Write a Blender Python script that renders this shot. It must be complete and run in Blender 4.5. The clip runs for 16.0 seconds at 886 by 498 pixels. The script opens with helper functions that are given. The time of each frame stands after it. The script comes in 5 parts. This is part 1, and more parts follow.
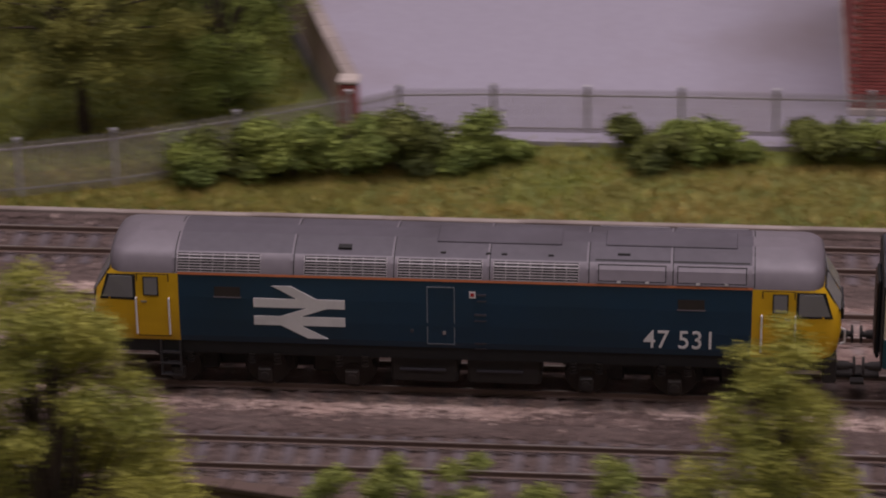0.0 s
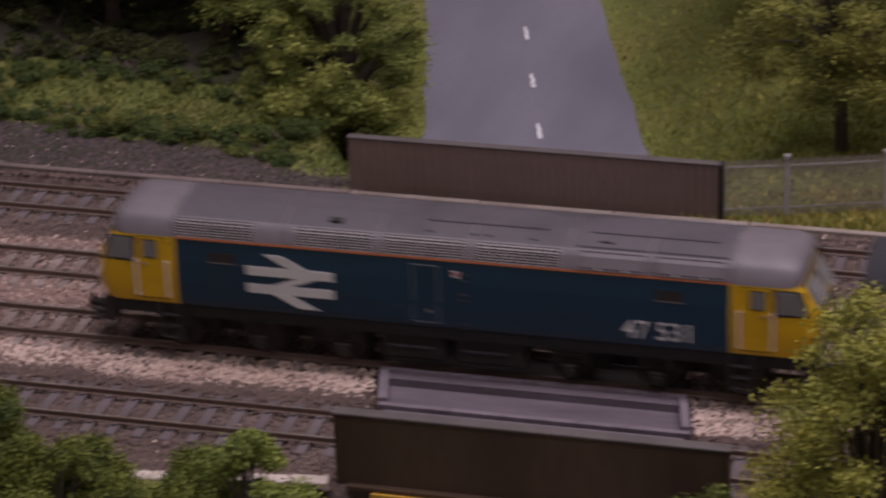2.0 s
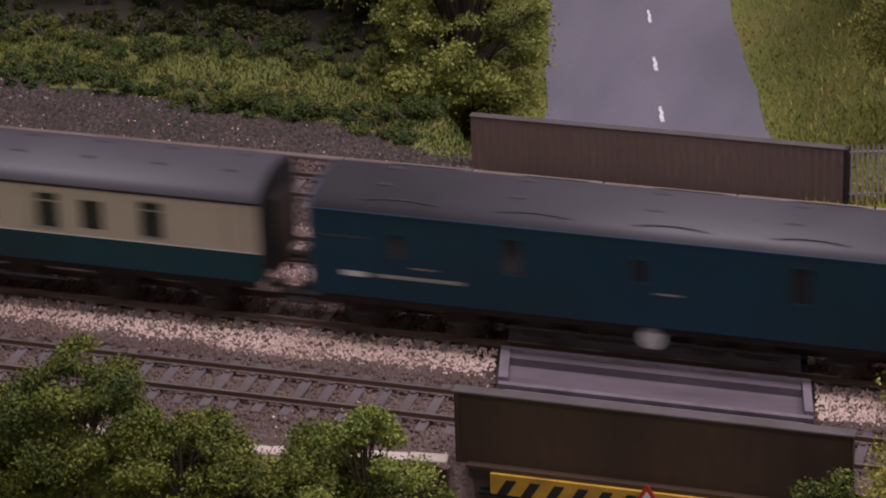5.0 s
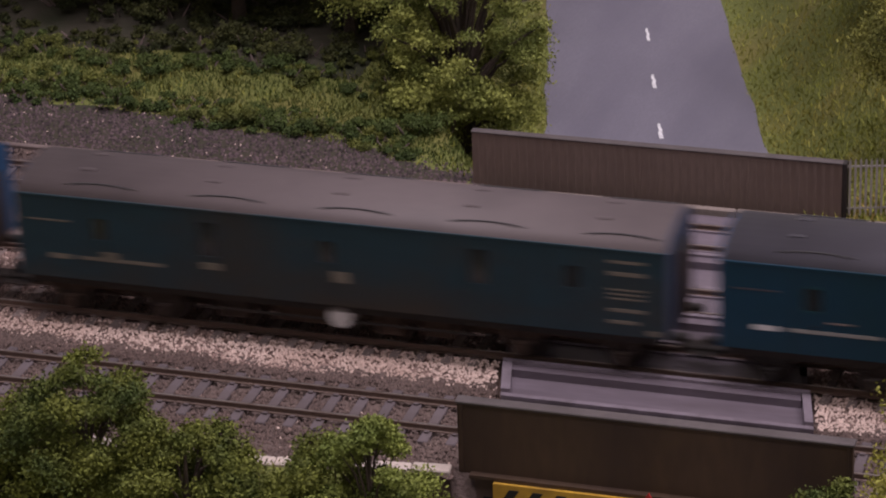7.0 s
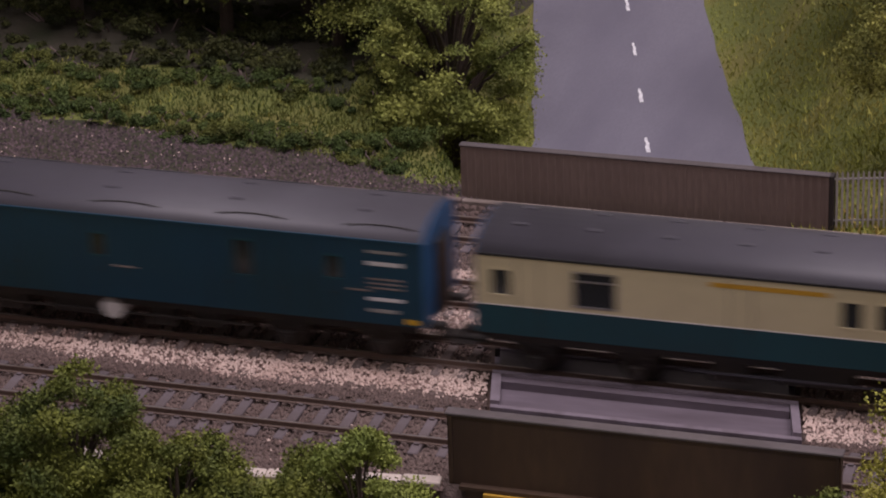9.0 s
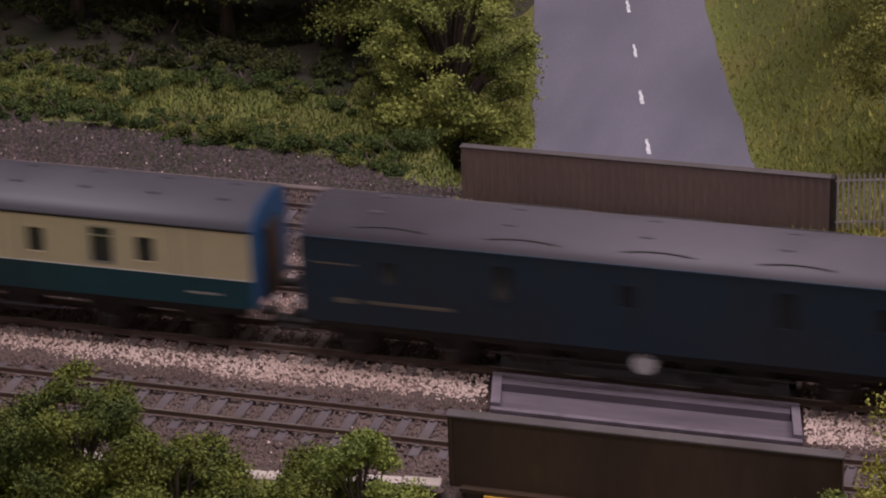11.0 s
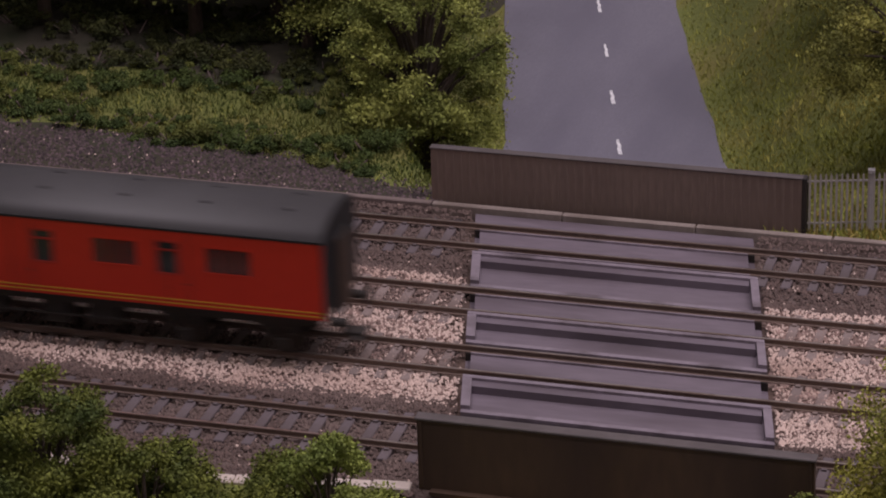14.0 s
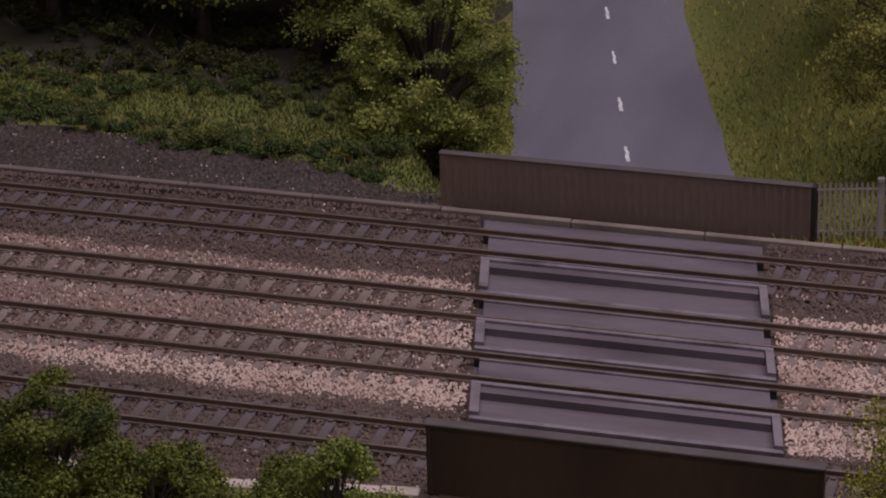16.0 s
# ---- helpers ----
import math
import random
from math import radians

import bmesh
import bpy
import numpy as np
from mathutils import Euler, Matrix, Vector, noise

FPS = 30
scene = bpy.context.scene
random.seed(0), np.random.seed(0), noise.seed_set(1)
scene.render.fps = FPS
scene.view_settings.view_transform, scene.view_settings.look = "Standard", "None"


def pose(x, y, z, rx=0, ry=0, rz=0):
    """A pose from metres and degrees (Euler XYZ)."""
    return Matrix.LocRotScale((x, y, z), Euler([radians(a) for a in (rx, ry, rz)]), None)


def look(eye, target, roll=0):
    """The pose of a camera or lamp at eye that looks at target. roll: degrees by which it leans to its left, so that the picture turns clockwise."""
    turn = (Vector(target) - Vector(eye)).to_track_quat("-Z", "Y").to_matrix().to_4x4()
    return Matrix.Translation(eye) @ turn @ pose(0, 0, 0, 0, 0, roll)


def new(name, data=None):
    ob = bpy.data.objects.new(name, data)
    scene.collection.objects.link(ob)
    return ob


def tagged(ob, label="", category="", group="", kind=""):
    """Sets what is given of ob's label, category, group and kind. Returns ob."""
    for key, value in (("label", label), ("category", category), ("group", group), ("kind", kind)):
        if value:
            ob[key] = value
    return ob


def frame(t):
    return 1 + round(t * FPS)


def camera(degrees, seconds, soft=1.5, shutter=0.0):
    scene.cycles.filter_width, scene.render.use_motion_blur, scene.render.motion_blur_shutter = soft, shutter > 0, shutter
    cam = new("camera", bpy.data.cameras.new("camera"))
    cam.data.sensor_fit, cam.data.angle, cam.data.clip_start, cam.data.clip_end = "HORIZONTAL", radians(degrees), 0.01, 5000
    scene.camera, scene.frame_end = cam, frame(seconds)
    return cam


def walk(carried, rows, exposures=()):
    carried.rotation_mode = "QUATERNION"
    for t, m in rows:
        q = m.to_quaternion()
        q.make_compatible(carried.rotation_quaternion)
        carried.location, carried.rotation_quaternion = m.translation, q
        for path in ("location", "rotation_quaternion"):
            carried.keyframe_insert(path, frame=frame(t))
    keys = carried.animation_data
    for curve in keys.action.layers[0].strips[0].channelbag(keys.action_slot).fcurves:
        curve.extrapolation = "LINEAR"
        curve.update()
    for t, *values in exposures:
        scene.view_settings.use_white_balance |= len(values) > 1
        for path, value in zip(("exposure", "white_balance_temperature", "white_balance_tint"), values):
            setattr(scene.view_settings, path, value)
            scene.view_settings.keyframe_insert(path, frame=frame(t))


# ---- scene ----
MM = 0.001
# ---- camera and its way (mm, degrees) ----
PATH = [
    (0.0, 359.89, -879.23, 493.86, -5.242, -25.538, -0.694),
    (0.5, 333.22, -870.80, 489.27, -7.250, -25.347, -0.763),
    (1.0, 308.14, -864.92, 486.07, -10.603, -24.974, -0.989),
    (1.5, 286.28, -861.06, 483.93, -13.598, -24.972, -1.599),
    (2.0, 269.26, -858.68, 482.52, -15.660, -25.090, -1.986),
    (2.5, 258.68, -857.26, 481.53, -15.924, -25.227, -1.878),
    (3.0, 256.18, -856.26, 480.64, -16.131, -25.334, -1.856),
    (3.5, 263.36, -855.13, 479.52, -17.427, -25.400, -2.144),
    (6.0, 264.06, -860.43, 476.02, -17.835, -25.021, -1.975),
    (6.5, 264.19, -864.05, 476.32, -17.816, -24.908, -1.983),
    (7.0, 264.21, -866.97, 476.58, -17.680, -24.720, -1.979),
    (7.5, 264.16, -869.22, 476.80, -17.512, -24.601, -1.974),
    (8.0, 264.07, -870.86, 476.95, -17.427, -24.533, -1.968),
    (8.5, 263.96, -871.92, 477.04, -17.353, -24.446, -1.972),
    (11.0, 263.47, -870.60, 476.33, -17.362, -24.382, -1.968),
    (11.5, 263.41, -869.45, 475.98, -17.231, -24.372, -1.955),
    (12.0, 263.33, -868.17, 475.59, -17.191, -24.383, -1.926),
    (12.5, 263.22, -866.83, 475.17, -17.221, -24.380, -1.918),
    (13.0, 263.06, -865.52, 474.74, -17.137, -24.377, -1.885),
    (13.5, 262.81, -864.32, 474.32, -16.942, -24.395, -1.854),
    (14.0, 262.44, -863.33, 473.95, -16.833, -24.416, -1.812),
    (14.5, 261.90, -862.63, 473.64, -16.917, -24.402, -1.777),
    (15.0, 261.16, -862.33, 473.43, -16.854, -24.337, -1.708),
    (15.5, 260.16, -862.52, 473.36, -16.888, -24.286, -1.551),
    (16.0, 258.84, -863.31, 473.46, -16.811, -24.308, -1.394),
]


def eye_pose(x, y, z, yaw, pitch, roll):
    a, b = radians(yaw), radians(pitch)
    eye = Vector((x, y, z)) * MM
    ahead = Vector((math.sin(a) * math.cos(b), math.cos(a) * math.cos(b), math.sin(b)))
    return look(eye, eye + ahead, roll)


cam = camera(15.703, 16.0, soft=1.95, shutter=0.95)
walk(cam, [(r[0], eye_pose(*r[1:])) for r in PATH], exposures=((0.0, 0.04), (3.5, 0.16), (6.0, 0.32), (11.0, 0.22), (13.5, 0.1), (14.5, -0.16), (16.0, -0.38)))

# ---- room light: lamps in the ceiling over the layout ----
world = bpy.data.worlds.new("world")
scene.world = world
world.use_nodes = True
world.node_tree.nodes["Background"].inputs[0].default_value = (0.62, 0.55, 0.60, 1)
world.node_tree.nodes["Background"].inputs[1].default_value = 0.05


def ceiling_lamp(x, y, z, sx, sy, watts, colour):
    d = bpy.data.lights.new("ceiling_lamp", "AREA")
    d.shape, d.size, d.size_y, d.energy, d.color = "RECTANGLE", sx, sy, watts, colour
    o = new("ceiling_lamp", d)
    o.matrix_world = look((x, y, z), (x, y - 0.05, 0))
    return o


LAMP = (1.0, 0.865, 0.955)
ceiling_lamp(0.48, 0.0, 1.62, 1.9, 0.3, 19.0, LAMP)
ceiling_lamp(0.48, 0.95, 1.62, 1.9, 0.5, 9.0, LAMP)
ceiling_lamp(0.48, -0.72, 1.62, 1.9, 0.3, 8.0, LAMP)


# ---- materials ----
def mat(name, c, rough=0.6, metal=0.0, c2=None, s=500, big=35, var=0.22, bump=0.25, bd=0.0002, island=0.0, obrand=0.0,
        lo=0.48, hi=0.68, stretch=(1, 1, 1), spec=0.5):
    m = bpy.data.materials.new(name)
    m.use_nodes = True
    t = m.node_tree
    n, l = t.nodes, t.links
    b = n["Principled BSDF"]
    b.inputs["Roughness"].default_value, b.inputs["Metallic"].default_value = rough, metal
    b.inputs["Specular IOR Level"].default_value = spec
    tc, mp = n.new("ShaderNodeTexCoord"), n.new("ShaderNodeMapping")
    mp.inputs["Scale"].default_value = stretch
    l.new(tc.outputs["Object"], mp.inputs[0])
    n1, n2 = n.new("ShaderNodeTexNoise"), n.new("ShaderNodeTexNoise")
    for q, sc, de in ((n1, s, 4), (n2, big, 5)):
        q.inputs["Scale"].default_value, q.inputs["Detail"].default_value = sc, de
        l.new(mp.outputs[0], q.inputs["Vector"])
    x1 = n.new("ShaderNodeMix")
    x1.data_type = "RGBA"
    x1.inputs[6].default_value = (*[v * (1 - var) for v in c], 1)
    x1.inputs[7].default_value = (*[min(1, v * (1 + var)) for v in c], 1)
    l.new(n1.outputs[0], x1.inputs[0])
    rp = n.new("ShaderNodeMapRange")
    rp.inputs[1].default_value, rp.inputs[2].default_value = lo, hi
    l.new(n2.outputs[0], rp.inputs[0])
    x2 = n.new("ShaderNodeMix")
    x2.data_type = "RGBA"
    l.new(rp.outputs[0], x2.inputs[0])
    l.new(x1.outputs[2], x2.inputs[6])
    x2.inputs[7].default_value = (*(c2 or [v * 0.8 for v in c]), 1)
    out = x2.outputs[2]
    if island or obrand:
        if island:
            r = n.new("ShaderNodeNewGeometry").outputs["Random Per Island"]
        else:
            r = n.new("ShaderNodeObjectInfo").outputs["Random"]
        amt = island or obrand
        mr = n.new("ShaderNodeMapRange")
        mr.inputs[3].default_value, mr.inputs[4].default_value = 1 - amt, 1 + amt
        l.new(r, mr.inputs[0])
        hs = n.new("ShaderNodeHueSaturation")
        l.new(mr.outputs[0], hs.inputs["Value"])
        l.new(out, hs.inputs["Color"])
        out = hs.outputs[0]
    l.new(out, b.inputs["Base Color"])
    if bump:
        bp = n.new("ShaderNodeBump")
        bp.inputs["Strength"].default_value, bp.inputs["Distance"].default_value = bump, bd
        l.new(n1.outputs[0], bp.inputs["Height"])
        l.new(bp.outputs[0], b.inputs["Normal"])
    return m


def glass(name, c, rough=0.12):
    m = bpy.data.materials.new(name)
    m.use_nodes = True
    b = m.node_tree.nodes["Principled BSDF"]
    b.inputs["Base Color"].default_value = (*c, 1)
    b.inputs["Roughness"].default_value = rough
    b.inputs["Transmission Weight"].default_value = 0.35
    return m


EARTH = mat("earth", (0.045, 0.040, 0.026), 0.95, c2=(0.030, 0.036, 0.015), s=600, big=30, bump=0.6, bd=0.0006)
TURF = mat("turf", (0.15, 0.17, 0.042), 0.95, c2=(0.19, 0.175, 0.05), s=900, big=28, bump=0.9, bd=0.0010, var=0.45)
BED = mat("ballast_bed", (0.13, 0.095, 0.085), 0.95, c2=(0.19, 0.14, 0.12), s=900, big=30, bump=0.9, bd=0.0010, var=0.5)
STONE_PALE = mat("stone_pale", (0.58, 0.45, 0.39), 0.9, c2=(0.42, 0.30, 0.25), s=900, big=22, island=0.15, var=0.15)
STONE_PINK = mat("stone_pink", (0.27, 0.185, 0.16), 0.9, c2=(0.21, 0.145, 0.125), s=900, big=25, island=0.22, var=0.2)
BED_PALE = mat("ballast_bed_pale", (0.31, 0.22, 0.19), 0.95, c2=(0.22, 0.16, 0.14), s=900, big=30, bump=0.9, bd=0.0010, var=0.45)
STONE_DARK = mat("stone_dark", (0.112, 0.077, 0.067), 0.9, c2=(0.145, 0.104, 0.092), s=900, big=25, island=0.32, var=0.2)
STONE_ASH = mat("stone_ash", (0.072, 0.05, 0.054), 0.9, c2=(0.04, 0.028, 0.03), s=900, big=25, island=0.8, var=0.2)
SLEEPER = mat("sleeper_concrete", (0.12, 0.098, 0.105), 0.85, c2=(0.095, 0.074, 0.073), s=1200, big=60, obrand=0.12)
SLEEPER_PALE = mat("sleeper_dusty", (0.225, 0.178, 0.165), 0.9, c2=(0.16, 0.115, 0.10), s=1200, big=60, obrand=0.18)
RAIL = mat("rail_rust", (0.165, 0.115, 0.095), 0.7, 0.1, c2=(0.17, 0.115, 0.09), s=900, big=60)
RAILTOP = mat("rail_head", (0.50, 0.44, 0.41), 0.28, 0.8, c2=(0.26, 0.19, 0.15), s=700, big=90)
DECK = mat("deck_metal", (0.165, 0.138, 0.165), 0.45, c2=(0.088, 0.070, 0.080), s=350, big=26, var=0.26, bump=0.15, stretch=(0.3, 1.4, 1))
DECKRIM = mat("deck_rim", (0.235, 0.20, 0.235), 0.45, c2=(0.11, 0.09, 0.10), s=500, big=50, var=0.22, bump=0.15)
PARAPET = mat("parapet_brown", (0.205, 0.15, 0.125), 0.65, c2=(0.155, 0.11, 0.092), s=500, big=22, var=0.25, bump=0.2, stretch=(1, 1, 0.3))
GIRDER = mat("girder_rust", (0.078, 0.047, 0.028), 0.75, c2=(0.046, 0.027, 0.020), s=300, big=26, var=0.3, stretch=(1, 1, 0.3))
CAP = mat("parapet_cap", (0.10, 0.085, 0.085), 0.6, c2=(0.07, 0.058, 0.058), s=600, big=50)
KERB = mat("kerb_concrete", (0.30, 0.25, 0.225), 0.85, c2=(0.19, 0.15, 0.13), s=800, big=40, obrand=0.10)
ASPHALT = mat("asphalt", (0.185, 0.178, 0.225), 0.36, c2=(0.14, 0.134, 0.178), s=500, big=13, var=0.2, bump=0.12, bd=0.0001, lo=0.40, hi=0.70, stretch=(2.2, 0.6, 1))
PAINT = mat("road_paint", (0.80, 0.80, 0.84), 0.55, c2=(0.5, 0.5, 0.54), s=900, big=300, lo=0.5, hi=0.7)
CONCRETE = mat("yard_concrete", (0.31, 0.285, 0.34), 0.6, c2=(0.25, 0.215, 0.235), s=200, big=9, var=0.08, bump=0.08)
BRICKM = mat("red_brick", (0.33, 0.085, 0.07), 0.8, c2=(0.26, 0.07, 0.06), s=900, big=60, obrand=0.18, island=0.0)
MORTAR = mat("mortar", (0.42, 0.33, 0.30), 0.9, s=900, big=60)
COPING = mat("coping_stone", (0.50, 0.43, 0.38), 0.85, c2=(0.36, 0.30, 0.27), s=700, big=60, obrand=0.1)
WALLSTONE = mat("retaining_wall", (0.10, 0.065, 0.052), 0.85, c2=(0.075, 0.05, 0.042), s=500, big=40)
FENCE = mat("fence_steel", (0.40, 0.375, 0.36), 0.55, 0.2, c2=(0.29, 0.26, 0.235), s=900, big=90)
POSTWHITE = mat("post_concrete", (0.40, 0.385, 0.385), 0.7, s=900, big=90)
YELLOWSTRIP = mat("hazard_yellow", (0.62, 0.36, 0.04), 0.6, c2=(0.42, 0.24, 0.04), s=700, big=80)
BLACKSTRIP = mat("hazard_black", (0.02, 0.018, 0.017), 0.6, s=700, big=80)
SIGNRED = mat("sign_red", (0.45, 0.03, 0.03), 0.4, s=700, big=80, var=0.05)
WHITE = mat("white_paint", (0.74, 0.72, 0.72), 0.45, c2=(0.62, 0.6, 0.6), s=800, big=80, var=0.06, bump=0.05)
BARK = mat("bark", (0.075, 0.055, 0.042), 0.9, c2=(0.05, 0.04, 0.03), s=700, big=90, var=0.4, bump=0.7, bd=0.0006)
TWIG = mat("twig", (0.16, 0.12, 0.11), 0.9, s=900, big=90)


def leaf(name, c, c2):
    m = mat(name, c, 0.75, c2=c2, s=500, big=45, var=0.3, bump=0.0, island=0.42, lo=0.42, hi=0.62, spec=0.3)
    m.node_tree.nodes["Principled BSDF"].inputs["Subsurface Weight"].default_value = 0.0
    return m


LEAF_FRONT = leaf("leaf_front", (0.145, 0.165, 0.031), (0.058, 0.085, 0.021))
LEAF_OLIVE = leaf("leaf_olive", (0.34, 0.325, 0.065), (0.235, 0.25, 0.054))
LEAF_LIGHT = leaf("leaf_light", (0.285, 0.31, 0.075), (0.155, 0.19, 0.047))
# leaf green darkened to hold the shade inside the wood
LEAF_SHADED = leaf("leaf_dark", (0.062, 0.068, 0.019), (0.032, 0.040, 0.013))
LEAF_MID = leaf("leaf_mid", (0.155, 0.172, 0.04), (0.07, 0.085, 0.022))
LEAF_TREE = leaf("leaf_tree", (0.25, 0.245, 0.055), (0.135, 0.145, 0.036))
LEAF_BUSH = leaf("leaf_bush", (0.082, 0.115, 0.029), (0.05, 0.078, 0.022))
LEAF_BRIGHT = leaf("leaf_bright", (0.235, 0.275, 0.06), (0.135, 0.18, 0.042))
GRASS = leaf("grass_blades", (0.27, 0.29, 0.06), (0.33, 0.30, 0.075))
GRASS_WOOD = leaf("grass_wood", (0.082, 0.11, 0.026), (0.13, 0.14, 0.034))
GRASS_DRY = leaf("grass_dry", (0.44, 0.33, 0.10), (0.27, 0.25, 0.065))

# rolling stock
RBLUE = mat("rail_blue", (0.011, 0.040, 0.076), 0.42, c2=(0.013, 0.036, 0.062), s=250, big=20, var=0.10, bump=0.03)
CBLUE = mat("coach_blue", (0.010, 0.060, 0.078), 0.45, c2=(0.012, 0.048, 0.062), s=250, big=20, var=0.10, bump=0.03)
VANBLUE = mat("van_blue", (0.008, 0.048, 0.086), 0.40, c2=(0.008, 0.042, 0.062), s=250, big=18, var=0.10, bump=0.03)
GRIMY = mat("van_blue_grimy", (0.014, 0.042, 0.058), 0.7, c2=(0.042, 0.036, 0.030), s=250, big=22, var=0.18, bump=0.05, stretch=(0.5, 1, 1))
DUSKBLUE = mat("van_blue_faded", (0.014, 0.032, 0.055), 0.6, c2=(0.022, 0.030, 0.040), s=250, big=20, var=0.12, bump=0.04)
ENDBLUE = mat("end_blue", (0.020, 0.085, 0.20), 0.5, s=250, big=20, var=0.1, bump=0.03)
ENDDUSK = mat("end_dusky", (0.055, 0.07, 0.12), 0.6, s=250, big=20, var=0.15, bump=0.03)
YELLOW = mat("cab_yellow", (0.68, 0.40, 0.012), 0.42, c2=(0.60, 0.34, 0.012), s=250, big=25, var=0.08, bump=0.03)
CREAM = mat("coach_cream", (0.56, 0.50, 0.385), 0.5, c2=(0.50, 0.44, 0.33), s=250, big=25, var=0.07, bump=0.03)
CREAM2 = mat("coach_buff", (0.64, 0.56, 0.36), 0.5, c2=(0.57, 0.49, 0.32), s=250, big=25, var=0.07, bump=0.03)
REDP = mat("coach_red", (0.56, 0.032, 0.014), 0.45, c2=(0.48, 0.027, 0.012), s=250, big=25, var=0.08, bump=0.03)
GOLD = mat("gold_line", (0.60, 0.33, 0.03), 0.5, s=400, big=80, var=0.1, bump=0)
SLAT = mat("grille_slat", (0.40, 0.365, 0.375), 0.45, 0.1, s=300, big=40, var=0.12, bump=0.03)
ROOFSILVER = mat("roof_silver", (0.165, 0.145, 0.162), 0.5, 0.1, c2=(0.115, 0.10, 0.115), s=300, big=30, var=0.14, bump=0.06)
# darker roof tone: how lamplight leaves the crown dimmer, painted as colour
ROOFSHADE = mat("roof_sooty", (0.082, 0.072, 0.086), 0.6, c2=(0.055, 0.047, 0.056), s=300, big=30, var=0.2, bump=0.08)
ROOFGREY = mat("roof_grey", (0.066, 0.063, 0.077), 0.5, c2=(0.05, 0.047, 0.057), s=300, big=22, var=0.12, bump=0.05)
ROOFWORN = mat("roof_worn", (0.118, 0.096, 0.098), 0.65, c2=(0.085, 0.069, 0.072), s=300, big=22, var=0.12, bump=0.05)
ROOFDUSK = mat("roof_dusky", (0.098, 0.088, 0.104), 0.6, c2=(0.072, 0.064, 0.076), s=300, big=22, var=0.12, bump=0.05)
ROOFDARK = mat("roof_dark", (0.048, 0.046, 0.049), 0.55, c2=(0.037, 0.035, 0.038), s=300, big=22, var=0.12, bump=0.05)
UNDER = mat("underframe", (0.022, 0.018, 0.016), 0.7, c2=(0.035, 0.025, 0.02), s=400, big=40, var=0.3)
UNDERRUST = mat("underframe_rust", (0.05, 0.028, 0.018), 0.8, c2=(0.03, 0.02, 0.016), s=400, big=40, var=0.3)
BLACK = mat("black_rubber", (0.012, 0.012, 0.013), 0.6, s=400, big=40)
GRILLE = mat("grille_dark", (0.012, 0.011, 0.011), 0.7, s=400, big=40)
STEEL = mat("bright_steel", (0.55, 0.53, 0.52), 0.3, 0.8, s=400, big=40, var=0.1, bump=0.03)
ORANGE = mat("cantrail_orange", (0.42, 0.13, 0.05), 0.5, s=400, big=60, var=0.1, bump=0)
GLASS = glass("window_glass", (0.05, 0.055, 0.06))
# pale base colour paints reflection and light from inside onto the cab panes
CABGLASS_LIT = glass("cab_glass", (0.31, 0.305, 0.31), 0.2)
# dark colour in place of the shade inside the coaches
INSIDE_SHADE = mat("interior_dark", (0.045, 0.038, 0.034), 0.8, s=300, big=40)
BLIND = mat("window_blind", (0.36, 0.35, 0.33), 0.5, s=300, big=40, var=0.1)
FROST = mat("frosted_glass", (0.26, 0.28, 0.27), 0.35, s=300, big=40, var=0.1)
PLASTER = mat("room_wall", (0.66, 0.63, 0.63), 0.9, s=40, big=3)


# ---- mesh helpers (sizes in mm) ----
def mesh_of(bm, name, m, smooth=False):
    me = bpy.data.meshes.new(name)
    bmesh.ops.scale(bm, vec=(MM, MM, MM), verts=bm.verts)
    bmesh.ops.recalc_face_normals(bm, faces=bm.faces)
    bm.to_mesh(me)
    bm.free()
    me.materials.append(m)
    if smooth:
        me.polygons.foreach_set("use_smooth", [True] * len(me.polygons))
    return me


def part(name, bm, m, parent=None, label="", smooth=False, at=None):
    ob = new(name, mesh_of(bm, name, m, smooth))
    if parent:
        ob.parent = parent
    if at:
        ob.location = Vector(at) * MM
    if label:
        ob["label"] = label
    return ob


def again(ob, at, rot=0):
    """Another object on the same mesh, under the same parent."""
    o = new(ob.name.split(".")[0], ob.data)
    o.parent = ob.parent
    o.location = Vector(at) * MM
    o.rotation_euler = (0, 0, rot)
    return o


def array_mesh(name, verts, faces, m, smooth=False):
    me = bpy.data.meshes.new(name)
    verts = np.asarray(verts, dtype=np.float32) * MM
    faces = np.asarray(faces, dtype=np.int32)
    k = faces.shape[1]
    me.vertices.add(len(verts))
    me.vertices.foreach_set("co", verts.ravel())
    me.loops.add(faces.size)
    me.loops.foreach_set("vertex_index", faces.ravel())
    me.polygons.add(len(faces))
    me.polygons.foreach_set("loop_start", np.arange(0, faces.size, k, dtype=np.int32))
    if smooth:
        me.polygons.foreach_set("use_smooth", np.ones(len(faces), dtype=bool))
    me.update(calc_edges=True)
    me.validate()
    me.materials.append(m)
    return me


def box(bm, x0, x1, y0, y1, z0, z1, skew=0.0, bevel=0.0):
    """A box; skew shifts x by skew * y."""
    vs = [bm.verts.new((x + skew * y, y, z)) for x in (x0, x1) for y in (y0, y1) for z in (z0, z1)]
    fs = [bm.faces.new([vs[i] for i in f]) for f in ((0, 1, 3, 2), (4, 6, 7, 5), (0, 4, 5, 1), (2, 3, 7, 6), (0, 2, 6, 4), (1, 5, 7, 3))]
    if bevel:
        es = list({e for f in fs for e in f.edges})
        bmesh.ops.bevel(bm, geom=es, offset=bevel, segments=1, affect="EDGES")
    return bm


def boxes(*rows, **kw):
    bm = bmesh.new()
    for r in rows:
        box(bm, *r, **kw)
    return bm


